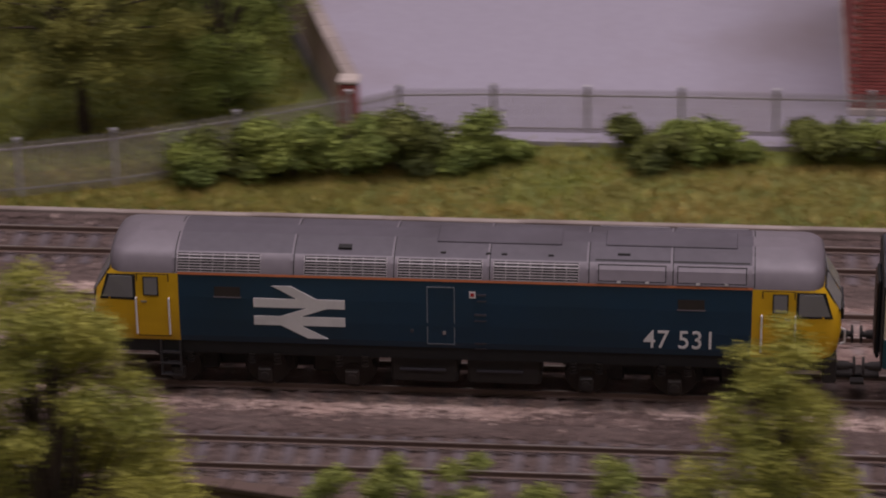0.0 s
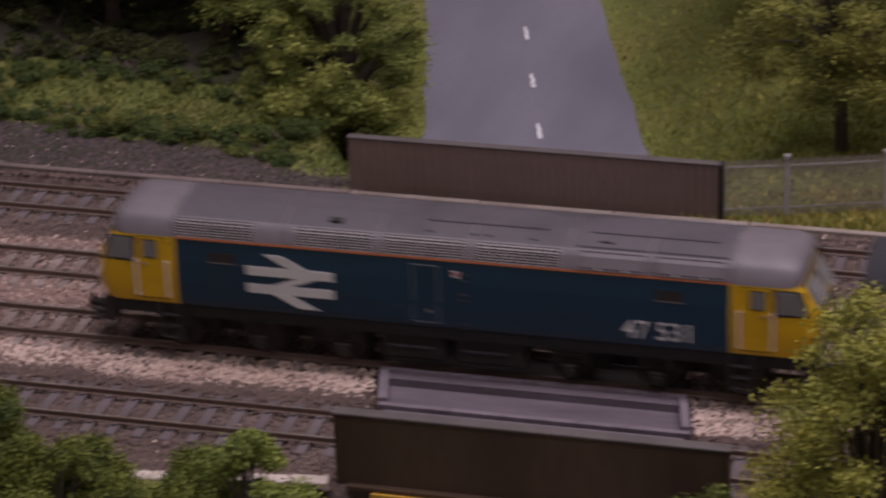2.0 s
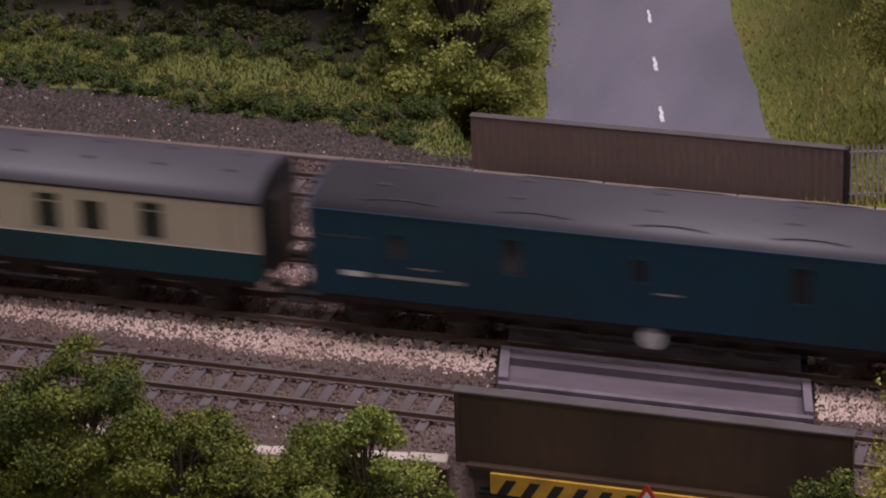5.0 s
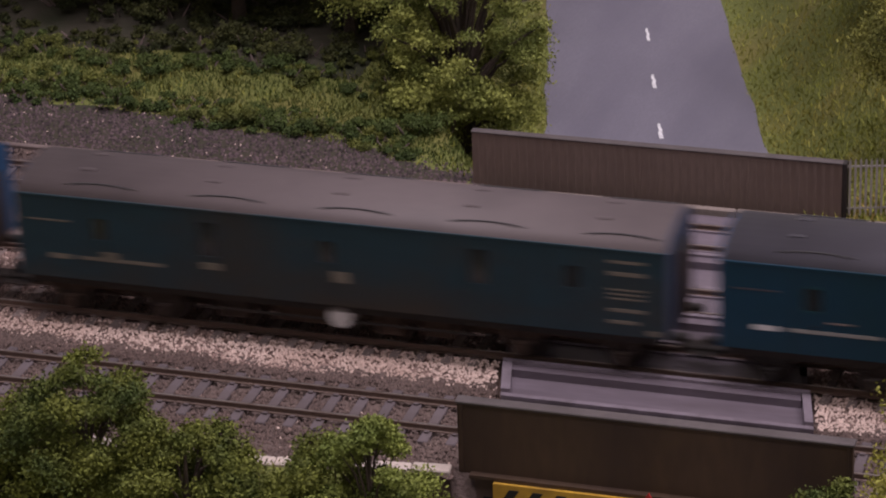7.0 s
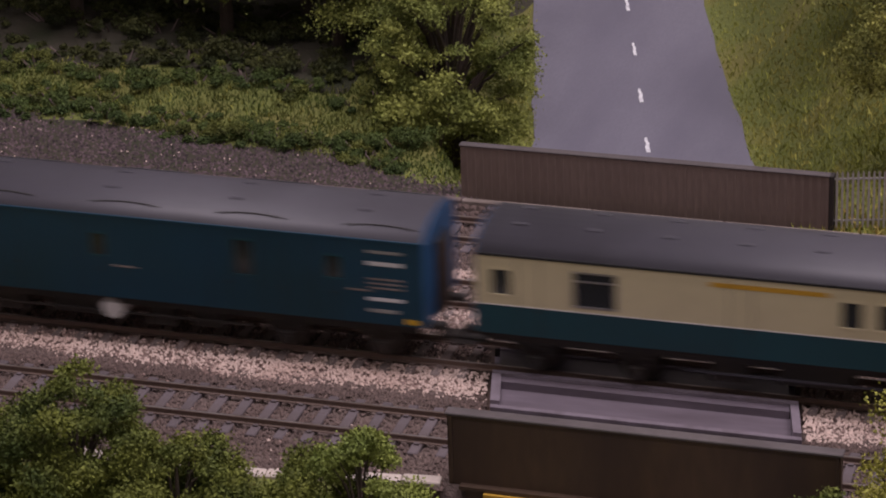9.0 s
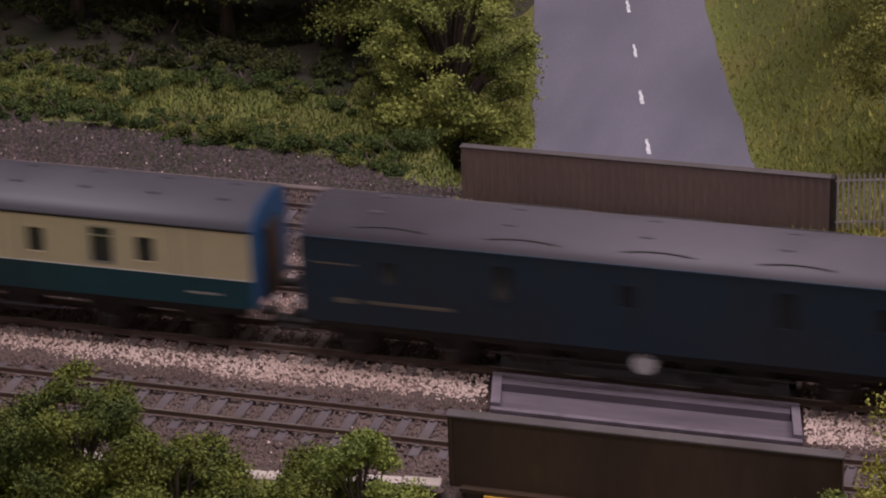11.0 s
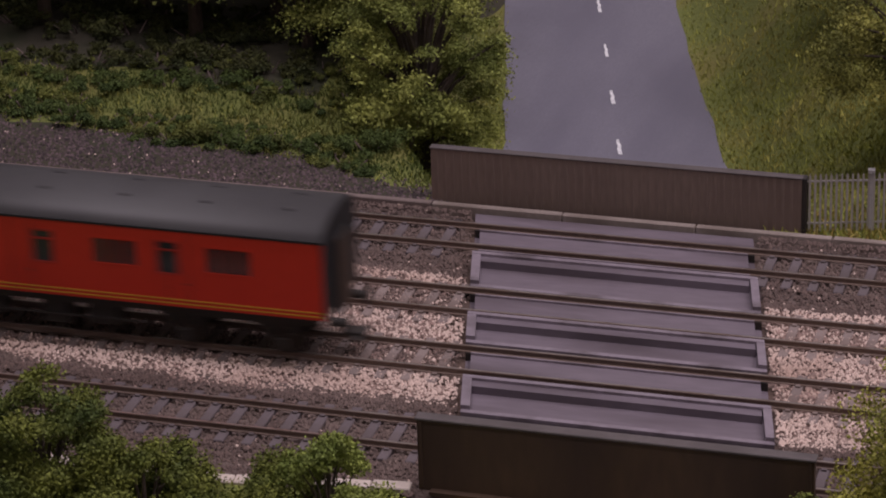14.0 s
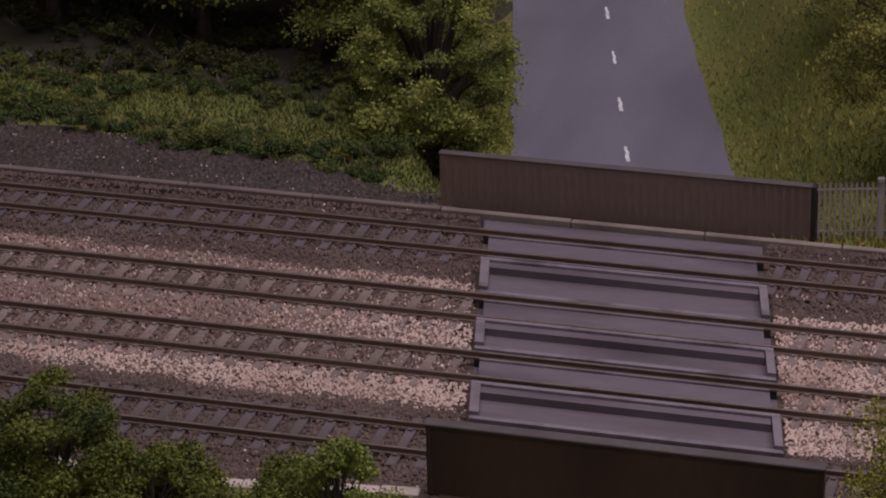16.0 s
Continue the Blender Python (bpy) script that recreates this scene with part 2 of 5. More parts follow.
def cyl(bm, a, b, r0, r1=None, n=12, caps=True):
    a, b = Vector(a), Vector(b)
    q = (b - a).to_track_quat("Z", "Y")
    r1 = r0 if r1 is None else r1
    rings = []
    for c, r in ((a, r0), (b, r1)):
        rings.append([bm.verts.new(c + q @ Vector((r * math.cos(2 * math.pi * i / n), r * math.sin(2 * math.pi * i / n), 0))) for i in range(n)])
    for i in range(n):
        bm.faces.new((rings[0][i], rings[0][(i + 1) % n], rings[1][(i + 1) % n], rings[1][i]))
    if caps:
        bm.faces.new(rings[0][::-1])
        bm.faces.new(rings[1])
    return bm


def tube(bm, pts, radii, n=7):
    for (a, b), (r, s) in zip(zip(pts, pts[1:]), zip(radii, radii[1:])):
        cyl(bm, a, b, r, s, n)
    return bm


def prism(bm, pts, y0, y1):
    """A polygon given in x and z, from y0 to y1."""
    f = [bm.verts.new((x, y0, z)) for x, z in pts]
    g = [bm.verts.new((x, y1, z)) for x, z in pts]
    bm.faces.new(f)
    bm.faces.new(g[::-1])
    for i in range(len(pts)):
        j = (i + 1) % len(pts)
        bm.faces.new((f[i], g[i], g[j], f[j]))
    return bm


def thing(name, at, label, category, group="", kind="", rz=0):
    e = new(name)
    e.empty_display_size = 0.01
    e.location = Vector(at) * MM
    e.rotation_euler = (0, 0, radians(rz))
    return tagged(e, label, category, group, kind)


# ---- ground ----
TRACKS = (("near", 0.0), ("c", 54.3), ("b", 98.75), ("far", 151.7))


def road_mid(y):
    return np.interp(y, [-500, -28, 181, 330, 500, 800], [170, 60, 9, -20.8, -72, -162])


def road_half(y):
    return np.interp(y, [-500, 150, 330, 500, 700], [50, 50, 50.8, 43.8, 42])


def smooth01(t):
    t = np.clip(t, 0, 1)
    return t * t * (3 - 2 * t)


def bumpy(x, y):
    return np.sin(x * 0.031 + 1.3) * np.cos(y * 0.043) + 0.6 * np.sin(x * 0.083 + y * 0.061) + 0.35 * np.sin(x * 0.19 - y * 0.15 + 2)


def south_edge(x):
    return np.interp(x, [124, 126, 186, 268, 360, 600], [-36, -22, -13, -29, -48, -72])


def ash_edge(x):
    return np.interp(x, [-420, -220, -150, -100, -62], [227, 221, 212, 203, 188])


def height(x, y):
    x, y = np.asarray(x, float), np.asarray(y, float)
    top = np.full(np.broadcast(x, y).shape, -4.0)
    lip = south_edge(x)
    south = y < lip
    top = np.where(south, -4 - 58 * smooth01((lip - y) / np.where(x > 124, 16, 85)), top)
    north = y > 178
    left = np.where(y > 212, 0.06 * (y - 212), 0) + 1.4 * bumpy(x, y) * smooth01((y - 205) / 20)
    right = np.where(y > 205, -9 * smooth01((y - 205) / 60) * smooth01((230 - x) / 60), 0) + 0.8 * bumpy(x, y) * smooth01((y - 190) / 20) * (x < 225)
    top = np.where(north, -1.5 + np.where(x < road_mid(y), left, right), top)
    d = np.abs(x - road_mid(y)) - road_half(y)
    width = np.where(y > 178, np.interp(y, [181, 275], [9, 62]), np.where(y < -33, 40, 3))
    blend = smooth01(d / width)
    return -62 + (top + 62) * blend


def ground_sheet():
    xs = np.concatenate([np.linspace(-3000, -460, 40), np.arange(-450, 600, 5), np.linspace(610, 3000, 40)])
    ys = np.concatenate([np.linspace(-1800, -260, 20), np.arange(-250, 700, 5), np.linspace(710, 2200, 20)])
    gx, gy = np.meshgrid(xs, ys)
    gz = height(gx, gy)
    v = np.stack([gx.ravel(), gy.ravel(), gz.ravel()], 1)
    nx = len(xs)
    i, j = np.meshgrid(np.arange(nx - 1), np.arange(len(ys) - 1))
    a = (j * nx + i).ravel()
    f = np.stack([a, a + 1, a + nx + 1, a + nx], 1)
    me = array_mesh("ground", v, f, TURF, True)
    me.materials.append(BED)
    me.materials.append(EARTH)
    me.materials.append(BED_PALE)
    cx, cy = v[f].mean(1)[:, 0], v[f].mean(1)[:, 1]
    idx = np.zeros(len(f), dtype=np.int32)
    idx[(cy > -40) & (cy < 178)] = 1
    idx[(cy > 30) & (cy < 121)] = 3
    idx[(cy < south_edge(cx))] = 0
    idx[(cy > 268 + 6 * np.sin(cx * 0.05)) & (cx < -128) & (cx > -620) & (cy < 560)] = 2
    idx[(cy >= 178) & (cy < ash_edge(cx) + 3 * np.sin(cx * 0.09)) & (cx < -58)] = 2
    me.polygons.foreach_set("material_index", idx)
    tagged(new("ground", me), "scenic ground of turf, earth and track bed round the railway", "ground", kind="structure")


ground_sheet()


def road():
    ys = np.arange(-1740, 2140, 20.0)
    v, f = [], []
    for y in ys:
        m, h = road_mid(y), road_half(y)
        wob = 0.7 * math.sin(y * 0.11) + 0.5 * math.sin(y * 0.23)
        for u in (-1, -0.5, 0, 0.5, 1):
            v.append((m + u * (h + wob), y, -61.2 + 0.8 * (1 - u * u)))
    for r in range(len(ys) - 1):
        for c in range(4):
            a = r * 5 + c
            f.append((a, a + 1, a + 6, a + 5))
    tagged(new("road", array_mesh("road", v, f, ASPHALT, True)), "grey tarmac lane running under the railway bridge", "road", kind="structure")
    marks = thing("road_markings", (0, 0, 0), "worn white centre line dashes on the grey lane", "road marking", kind="structure")
    for y in (323.5, 382, 437.5, 493.5, 551, 609, 668, 100, 40, -40, -110):
        bm = bmesh.new()
        m = float(road_mid(y)) + float(np.interp(y, [200, 330, 500], [0, 2.2, 4.0]))
        sl = float(road_mid(y + 10) - road_mid(y)) / 10
        w = 0.9 + 0.2 * math.sin(y * 1.7)
        outline = [(-w * 0.7, -8.5), (w, -8.0), (w * 0.75, -2.5), (w * 1.1, 1.0), (w * 0.5, 3.6), (w * 0.6, 7.2), (-w * 0.5, 7.6), (-w * 0.9, 4.0), (-w * 0.35, 0.6), (-w, -2.8)]
        lo = [bm.verts.new((m + p, y + q, -60.5)) for p, q in outline]
        hi = [bm.verts.new((m + p, y + q, -60.12)) for p, q in outline]
        bm.faces.new(hi)
        for k in range(len(outline)):
            n2 = (k + 1) % len(outline)
            bm.faces.new((lo[k], lo[n2], hi[n2], hi[k]))
        for vv in bm.verts:
            vv.co.x += sl * (vv.co.y - y)
        part("dash", bm, PAINT, marks)
    bm = bmesh.new()
    seam = [(-54, 436), (-51, 424), (-47.5, 412), (-44.5, 402), (-43, 392)]
    lo = [bm.verts.new((x - 0.8, y, -60.55)) for x, y in seam]
    hi = [bm.verts.new((x + 0.8, y, -60.5)) for x, y in seam]
    for i in range(len(seam) - 1):
        bm.faces.new((lo[i], hi[i], hi[i + 1], lo[i + 1]))
    part("tar_seam", bm, mat("tar", (0.10, 0.098, 0.125), 0.45, s=700, big=60), marks)


road()


# ---- tracks ----
def rail_bm(x0, x1, y):
    prof = [(-0.95, -2.2), (0.95, -2.2), (0.95, -1.95), (0.3, -1.7), (0.3, -0.7), (0.55, -0.5), (0.55, -0.05), (0.42, 0), (-0.42, 0), (-0.55, -0.05), (-0.55, -0.5), (-0.3, -0.7), (-0.3, -1.7), (-0.95, -1.95)]
    bm = bmesh.new()
    A = [bm.verts.new((x0, y + p, z)) for p, z in prof]
    B = [bm.verts.new((x1, y + p, z)) for p, z in prof]
    n = len(prof)
    for i in range(n):
        bm.faces.new((A[i], A[(i + 1) % n], B[(i + 1) % n], B[i]))
    bm.faces.new(A[::-1])
    bm.faces.new(B)
    return bm


def sleeper_bm():
    bm = bmesh.new()
    box(bm, -1.7, 1.7, -16.2, 16.2, -4.6, -2.35, bevel=0.3)
    for y in (-8.75, 8.75):
        for s in (-1, 1):
            box(bm, -0.8, 0.8, y + s * 1.6 - 0.55, y + s * 1.6 + 0.55, -2.4, -1.7)
    return bm


SPAN_L = lambda y: 4.35 - 0.245 * y
SPAN_R = lambda y: 106.6 - 0.24 * y
PITCH = 9.07


def track(label, y, m, seed):
    rnd = random.Random(seed)
    t = thing("railway_track", (0, y, 0), label, "railway track", "running lines")
    for s in (-8.75, 8.75):
        r = part("rail", rail_bm(-2600, 2400, s), RAIL, t, "rusty-sided steel rail with worn bright head")
        head = boxes((-2600, 2400, s - 0.40, s + 0.40, -0.002, 0.02))
        part("rail_head", head, RAILTOP, r)
    first, far = None, bmesh.new()
    far_v, far_f = [], []
    k0 = int(2600 / PITCH)
    base = np.array([(a, b, c) for a in (-1.7, 1.7) for b in (-16.2, 16.2) for c in (-4.6, -2.35)])
    quads = np.array([(0, 1, 3, 2), (4, 6, 7, 5), (0, 4, 5, 1), (2, 3, 7, 6), (1, 5, 7, 3)])
    for k in range(-k0, int(2400 / PITCH)):
        x = k * PITCH + 2.0
        if SPAN_L(y) - 2 < x < SPAN_R(y) + 3:
            continue
        if -400 < x < 560:
            at = (x + rnd.uniform(-0.3, 0.3), rnd.uniform(-0.3, 0.3), rnd.uniform(-0.12, 0.08))
            rot = rnd.uniform(-0.012, 0.012)
            if first is None:
                first = part("sleeper", sleeper_bm(), m, t, at=at)
            else:
                again(first, at, rot)
        else:
            far_f.append(quads + 8 * len(far_v))
            far_v.append(base + (x, 0, 0))
    o = new("distant_sleepers", array_mesh("distant_sleepers", np.concatenate(far_v), np.concatenate(far_f), m))
    o.parent = t
    tagged(o, kind="stuff")
    far.free()


track("running line on weathered grey sleepers beside the parapet", 0.0, SLEEPER, 1)
track("running line on dusty sleepers in pale ballast", 54.3, SLEEPER_PALE, 2)
track("running line on dusty half-buried sleepers in pinkish ballast", 98.75, SLEEPER_PALE, 3)
track("running line on weathered grey sleepers beside the kerb", 151.7, SLEEPER, 4)


# ---- ballast stones ----
def stones(name, xy, z, size, m, label, seed):
    rs = np.random.RandomState(seed)
    n = len(xy)
    # half-sunk stones: a skirt of four corners and two corners on top
    octa = np.array([(1, 0, -0.6), (0, 1, -0.6), (-1, 0, -0.6), (0, -1, -0.6), (0.4, 0.1, 0.8), (-0.35, -0.1, 0.75)], float)
    tri = np.array([(0, 1, 4), (1, 2, 5), (1, 5, 4), (2, 3, 5), (3, 0, 4), (3, 4, 5)])
    v = octa[None] * rs.uniform(0.6, 1.15, (n, 6, 1)) + rs.uniform(-0.25, 0.25, (n, 6, 3))
    a = rs.uniform(0, 2 * np.pi, n)
    c, s = np.cos(a)[:, None], np.sin(a)[:, None]
    v = np.stack([v[..., 0] * c - v[..., 1] * s, v[..., 0] * s + v[..., 1] * c, v[..., 2] * 0.8], 2)
    v *= (size * rs.uniform(0.65, 1.3, n))[:, None, None]
    v[..., 0] += xy[:, 0, None]
    v[..., 1] += xy[:, 1, None]
    v[..., 2] += z[:, None]
    f = tri[None] + 6 * np.arange(n)[:, None, None]
    tagged(new(name, array_mesh(name, v.reshape(-1, 3), f.reshape(-1, 3), m)), label, "ballast", kind="stuff")


def track_bed():
    rs = np.random.RandomState(7)
    n = 240000
    x, y = rs.uniform(-350, 500, n), rs.uniform(-38, 172.6, n)
    sl, sr = SPAN_L(y) - 1.5, SPAN_R(y) + 1.5
    keep = (x < sl) | (x > sr)
    keep &= ~((x > -1) & (x < 124) & (y < -24)) & (y > south_edge(x) + 1)
    off = np.full(n, 99.0)
    for _, ty in TRACKS:
        off = np.minimum(off, np.abs(y - ty))
    # shoulders lie a little higher than the stones between the rails
    mid = (y > 34) & (y < 119)
    z = np.where(off > 17, -2.55, np.where(mid, -2.75, -3.15))
    z = z - 1.1 * smooth01((off - 18) / 9) * ~mid + 0.3 * rs.uniform(-1, 1, n)
    z = z + 2.0 * smooth01((y - 158) / 11)
    onrail = (np.abs(off - 8.75) < 1.15)
    keep &= ~onrail
    inner = (off < 16.4) & (rs.uniform(0, 1, n) < np.where(mid, 0.12, 0.30))
    keep &= ~inner
    x, y, z, off = x[keep], y[keep], z[keep], off[keep]
    edge = 2.6 * bumpy(x * 1.2, y * 0.2) + rs.normal(0, 1.6, len(x))
    lo = np.interp(x, [-350, 0, 110, 165, 230], [27, 27.5, 26, 27.5, 34]) + edge
    hi = np.where(x < -60, 122 - (x + 60) * 0.012, 121) + edge
    pale = (y > lo) & (y < hi)
    pale ^= rs.uniform(0, 1, len(x)) < 0.015
    pale &= ~((off < 7.4) & (x < 60) & (rs.uniform(0, 1, len(x)) < 0.72))
    # clean white-ish stone lies near the bridge and along the front shoulder, browner stone elsewhere
    near = np.exp(-((x - 50) / 125.0) ** 4) * 0.9 + 0.95 * np.exp(-((y - 34) / 7.0) ** 2)
    grimy = (off < 8) & (rs.uniform(0, 1, len(x)) < 0.5)
    clean = (rs.uniform(0, 1, len(x)) < np.clip(near + 0.12 * bumpy(x * 2, y * 2), 0.12, 0.95)) & ~grimy
    xy = np.stack([x, y], 1)
    a, c, d = pale & clean, pale & ~clean, ~pale
    stones("pale_ballast", xy[a], z[a], 0.62, STONE_PALE, "clean pale ballast stones along the middle lines", 1)
    stones("pink_ballast", xy[c], z[c], 0.60, STONE_PINK, "dusty pinkish-brown ballast stones along the middle lines", 4)
    stones("brown_ballast", xy[d], z[d], 0.60, STONE_DARK, "dirty dark brown ballast stones along the outer lines", 2)
    n = 19000
    x, y = rs.uniform(-420, -50, n), rs.uniform(177, 250, n)
    k = y < ash_edge(x) + 4 * np.sin(x * 0.09) + rs.normal(0, 4, n)
    x, y = x[k], y[k]
    stones("ash_stones", np.stack([x, y], 1), height(x, y) + 0.15, 0.8, STONE_ASH, "dark ash and loose stones on the path beside the kerb", 3)
    k = rs.uniform(0, 1, len(x)) < 0.012
    stones("pale_chippings", np.stack([x[k], y[k]], 1), height(x[k], y[k]) + 0.6, 0.45, STONE_PALE, "scattered pale chippings on the dark path", 5)


track_bed()


# ---- kerb beside the far line ----
def kerb():
    k = thing("kerb", (0, 0, 0), "long pale concrete kerb beside the far running line", "kerb", kind="structure")
    bm = boxes((-24.6, 24.6, 173.4, 176.2, -6, 0.4), bevel=0.3)
    dirty = mat("kerb_dirty", (0.175, 0.135, 0.125), 0.9, c2=(0.12, 0.09, 0.085), s=800, big=40, obrand=0.12)
    first = part("kerb_stone", bm, dirty, k, at=(-2560, 0, 0))
    clean = None
    rnd = random.Random(5)
    for i in range(1, 100):
        at = (-2560 + i * 49.6, rnd.uniform(-0.35, 0.35), rnd.uniform(-0.25, 0.15))
        if at[0] > -60 and clean is None:
            clean = part("kerb_stone", boxes((-24.6, 24.6, 173.4, 176.2, -6, 0.4), bevel=0.3), KERB, k, at=at)
        else:
            again(clean or first, at, rnd.uniform(-0.0008, 0.0008))


kerb()


# ---- bridge ----
def quad_box(bm, ya, yb, xl, xr, z0, z1, inset=0.0):
    """A slab between the two skewed lines xl(y) and xr(y)."""
    vs = []
    for z in (z0, z1):
        for x, y in ((xl(ya) + inset, ya), (xr(ya) - inset, ya), (xr(yb) - inset, yb), (xl(yb) + inset, yb)):
            vs.append(bm.verts.new((x, y, z)))
    for f in ((3, 2, 1, 0), (4, 5, 6, 7), (0, 1, 5, 4), (1, 2, 6, 5), (2, 3, 7, 6), (3, 0, 4, 7)):
        bm.faces.new([vs[i] for i in f])
    return bm


def bridge():
    b = thing("railway_bridge", (0, 0, 0), "skewed steel railway bridge with grey deck troughs and brown parapets", "bridge")
    deck = part("deck", quad_box(bmesh.new(), -24, 171, SPAN_L, SPAN_R, -9, -5.2), DECK, b, "grey-mauve painted steel deck plates")
    for _, ty in TRACKS:
        for ya, yb in ((-16.6, -10.2), (-7.3, 7.3), (10.2, 16.0)):
            part("plate", quad_box(bmesh.new(), ty + ya, ty + yb, lambda y: SPAN_L(y) + 2, lambda y: SPAN_R(y) - 2.5, -5.6, -1.7 if abs(ya) > 8 else -2.1), DECK, deck)
        for ya in (-6.6, 5.9):
            part("guard_strip", quad_box(bmesh.new(), ty + ya, ty + ya + 0.7, lambda y: SPAN_L(y) + 2, lambda y: SPAN_R(y) - 2.5, -2.1, -1.3), DECKRIM, deck)
        for ya in (-10.9, 10.3):
            part("edge_strip", quad_box(bmesh.new(), ty + ya, ty + ya + 0.6, lambda y: SPAN_L(y) + 2, lambda y: SPAN_R(y) - 2.5, -1.7, -1.35), DECKRIM, deck)
        for s in (-8.75, 8.75):
            part("rail_bed", quad_box(bmesh.new(), ty + s - 1.5, ty + s + 1.5, SPAN_L, SPAN_R, -5.6, -2.24), UNDER, deck)
    for ya, yb in ((109.4, 135.2), (66.4, 87.0), (16.9, 40.4)):
        tr = part("trough", quad_box(bmesh.new(), ya, yb, SPAN_L, SPAN_R, -5.1, -2.9), DECK, b, "shallow grey steel trough between the lines")
        part("front_rim", quad_box(bmesh.new(), ya, ya + 2.2, SPAN_L, SPAN_R, -2.9, -0.6), DECKRIM, tr)
        part("back_rim", quad_box(bmesh.new(), yb - 2.0, yb, SPAN_L, SPAN_R, -5, 0.9), DECKRIM, tr)
        part("back_ledge", quad_box(bmesh.new(), yb - 6.0, yb - 2.0, lambda y: SPAN_L(y) + 3.2, lambda y: SPAN_R(y) - 3.2, -2.9, -0.1), DECK, tr)
        part("end_rim", quad_box(bmesh.new(), ya + 2.2, yb - 2.0, SPAN_L, lambda y: SPAN_L(y) + 3.2, -5, 0.8), DECKRIM, tr)
        part("end_rim", quad_box(bmesh.new(), ya + 2.2, yb - 2.0, lambda y: SPAN_R(y) - 2.8, SPAN_R, -5, 0.8), DECKRIM, tr)
    part("edge_plate", quad_box(bmesh.new(), 163, 171, SPAN_L, SPAN_R, -5.2, -1.2), DECK, b)
    # parapet behind the far line, with pressed ribs
    p = part("far_parapet", boxes((-57, 82, 180.6, 183.4, -12, 19.2)), PARAPET, b, "brown corrugated steel parapet with thin dark cap")
    part("cap", boxes((-57.4, 82.4, 180.2, 183.8, 19.2, 19.8), bevel=0.15), CAP, p)
    rib = part("rib", boxes((-0.6, 0.6, 180.42, 180.7, -4, 18.9)), PARAPET, p, at=(-55, 0, 0))
    for i in range(1, 45):
        again(rib, (-55 + i * 3.08, 0, 0))
    part("end_post", boxes((81.2, 83.0, 180.0, 184.0, -6, 19.9), bevel=0.3), UNDER, p)
    # parapet in front of the near line
    q = part("near_parapet", boxes((0, 123, -29.6, -26.8, -4, 20.2)), GIRDER, b, "dark brown rusty plate parapet facing the lane")
    part("cap", boxes((-0.6, 123.6, -30.4, -26.0, 20.2, 21.2), bevel=0.25), CAP, q)
    part("ledge", boxes((4, 121, -32.2, -28, -4.4, -3.2)), GIRDER, q)
    rust = part("rib", boxes((-0.5, 0.5, -30.2, -29.4, -3, 20)), GIRDER, q, at=(1.2, 0, 0))
    again(rust, (121.8, 0, 0))
    # abutments under both ends
    for side in (-1, 1):
        bm = bmesh.new()
        f = (lambda y: SPAN_L(y) - 10) if side < 0 else (lambda y: SPAN_R(y) - 5)
        g = (lambda y: SPAN_L(y) + 5) if side < 0 else (lambda y: SPAN_R(y) + 10)
        quad_box(bm, -30, 180, f, g, -64, -5.3)
        part("abutment", bm, WALLSTONE, b)
    # yellow and black warning board on the girder's lower edge
    h = part("warning_board", boxes((12, 112, -33.4, -32.3, -11.5, -4.6)), YELLOWSTRIP, b, "yellow and black striped low bridge warning board")
    for i in range(13):
        x = 14 + i * 7.6
        part("stripe", prism(bmesh.new(), [(x, -11.4), (x + 3.2, -11.4), (x + 6.4, -6.2), (x + 3.2, -6.2)], -33.7, -33.38), BLACKSTRIP, h)
    part("lower_flange", boxes((8, 116, -33.0, -28, -12.6, -11.5)), BLACK, b)


bridge()


def road_sign():
    s = thing("road_sign", (64, -44, -62), "red and white triangular warning sign on a grey post", "road sign")
    bm = bmesh.new()
    prism(bm, [(-5.6, 57), (5.6, 57), (0, 66.6)], -0.3, 0.3)
    tri = part("plate", bm, SIGNRED, s, "red-edged triangular plate")
    part("panel", prism(bmesh.new(), [(-3.5, 58.2), (3.5, 58.2), (0, 64.2)], -0.5, -0.3), WHITE, tri)
    part("symbol", boxes((-0.7, 0.7, -0.65, -0.5, 58.8, 61.6)), BLACK, tri)
    part("post", cyl(bmesh.new(), (0, 0.9, 0), (0, 0.9, 62), 0.6, n=8), FENCE, s)


road_sign()


# ---- retaining walls with coping, in front of the near line ----
def retaining_wall(label, pts, z0, cap):
    w = thing("retaining_wall", (0, 0, 0), label, "wall", kind="structure")
    for (ax, ay, az), (bx, by, bz) in zip(pts, pts[1:]):
        d = math.hypot(bx - ax, by - ay)
        n = max(1, round(d / 14))
        ang = math.atan2(by - ay, bx - ax)
        body = bmesh.new()
        box(body, 0, d, -2, 2, z0, -0.01)
        for v in body.verts:
            if v.co.z > z0 + 1:
                v.co.z += az + (bz - az) * v.co.x / d
        o = part("wall_section", body, WALLSTONE, w, at=(ax, ay, 0))
        o.rotation_euler = (0, 0, ang)
        stone = None
        for i in range(n):
            t = (i + 0.5) / n
            at = (ax + (bx - ax) * t, ay + (by - ay) * t, az + (bz - az) * t)
            if stone is None:
                stone = part("coping_stone", boxes((-d / n / 2 + 0.2, d / n / 2 - 0.2, -2.6, 2.6, 0, 2.0), bevel=0.35), cap, w, at=at)
                stone.rotation_euler = (0, 0, ang)
            else:
                again(stone, at, ang)


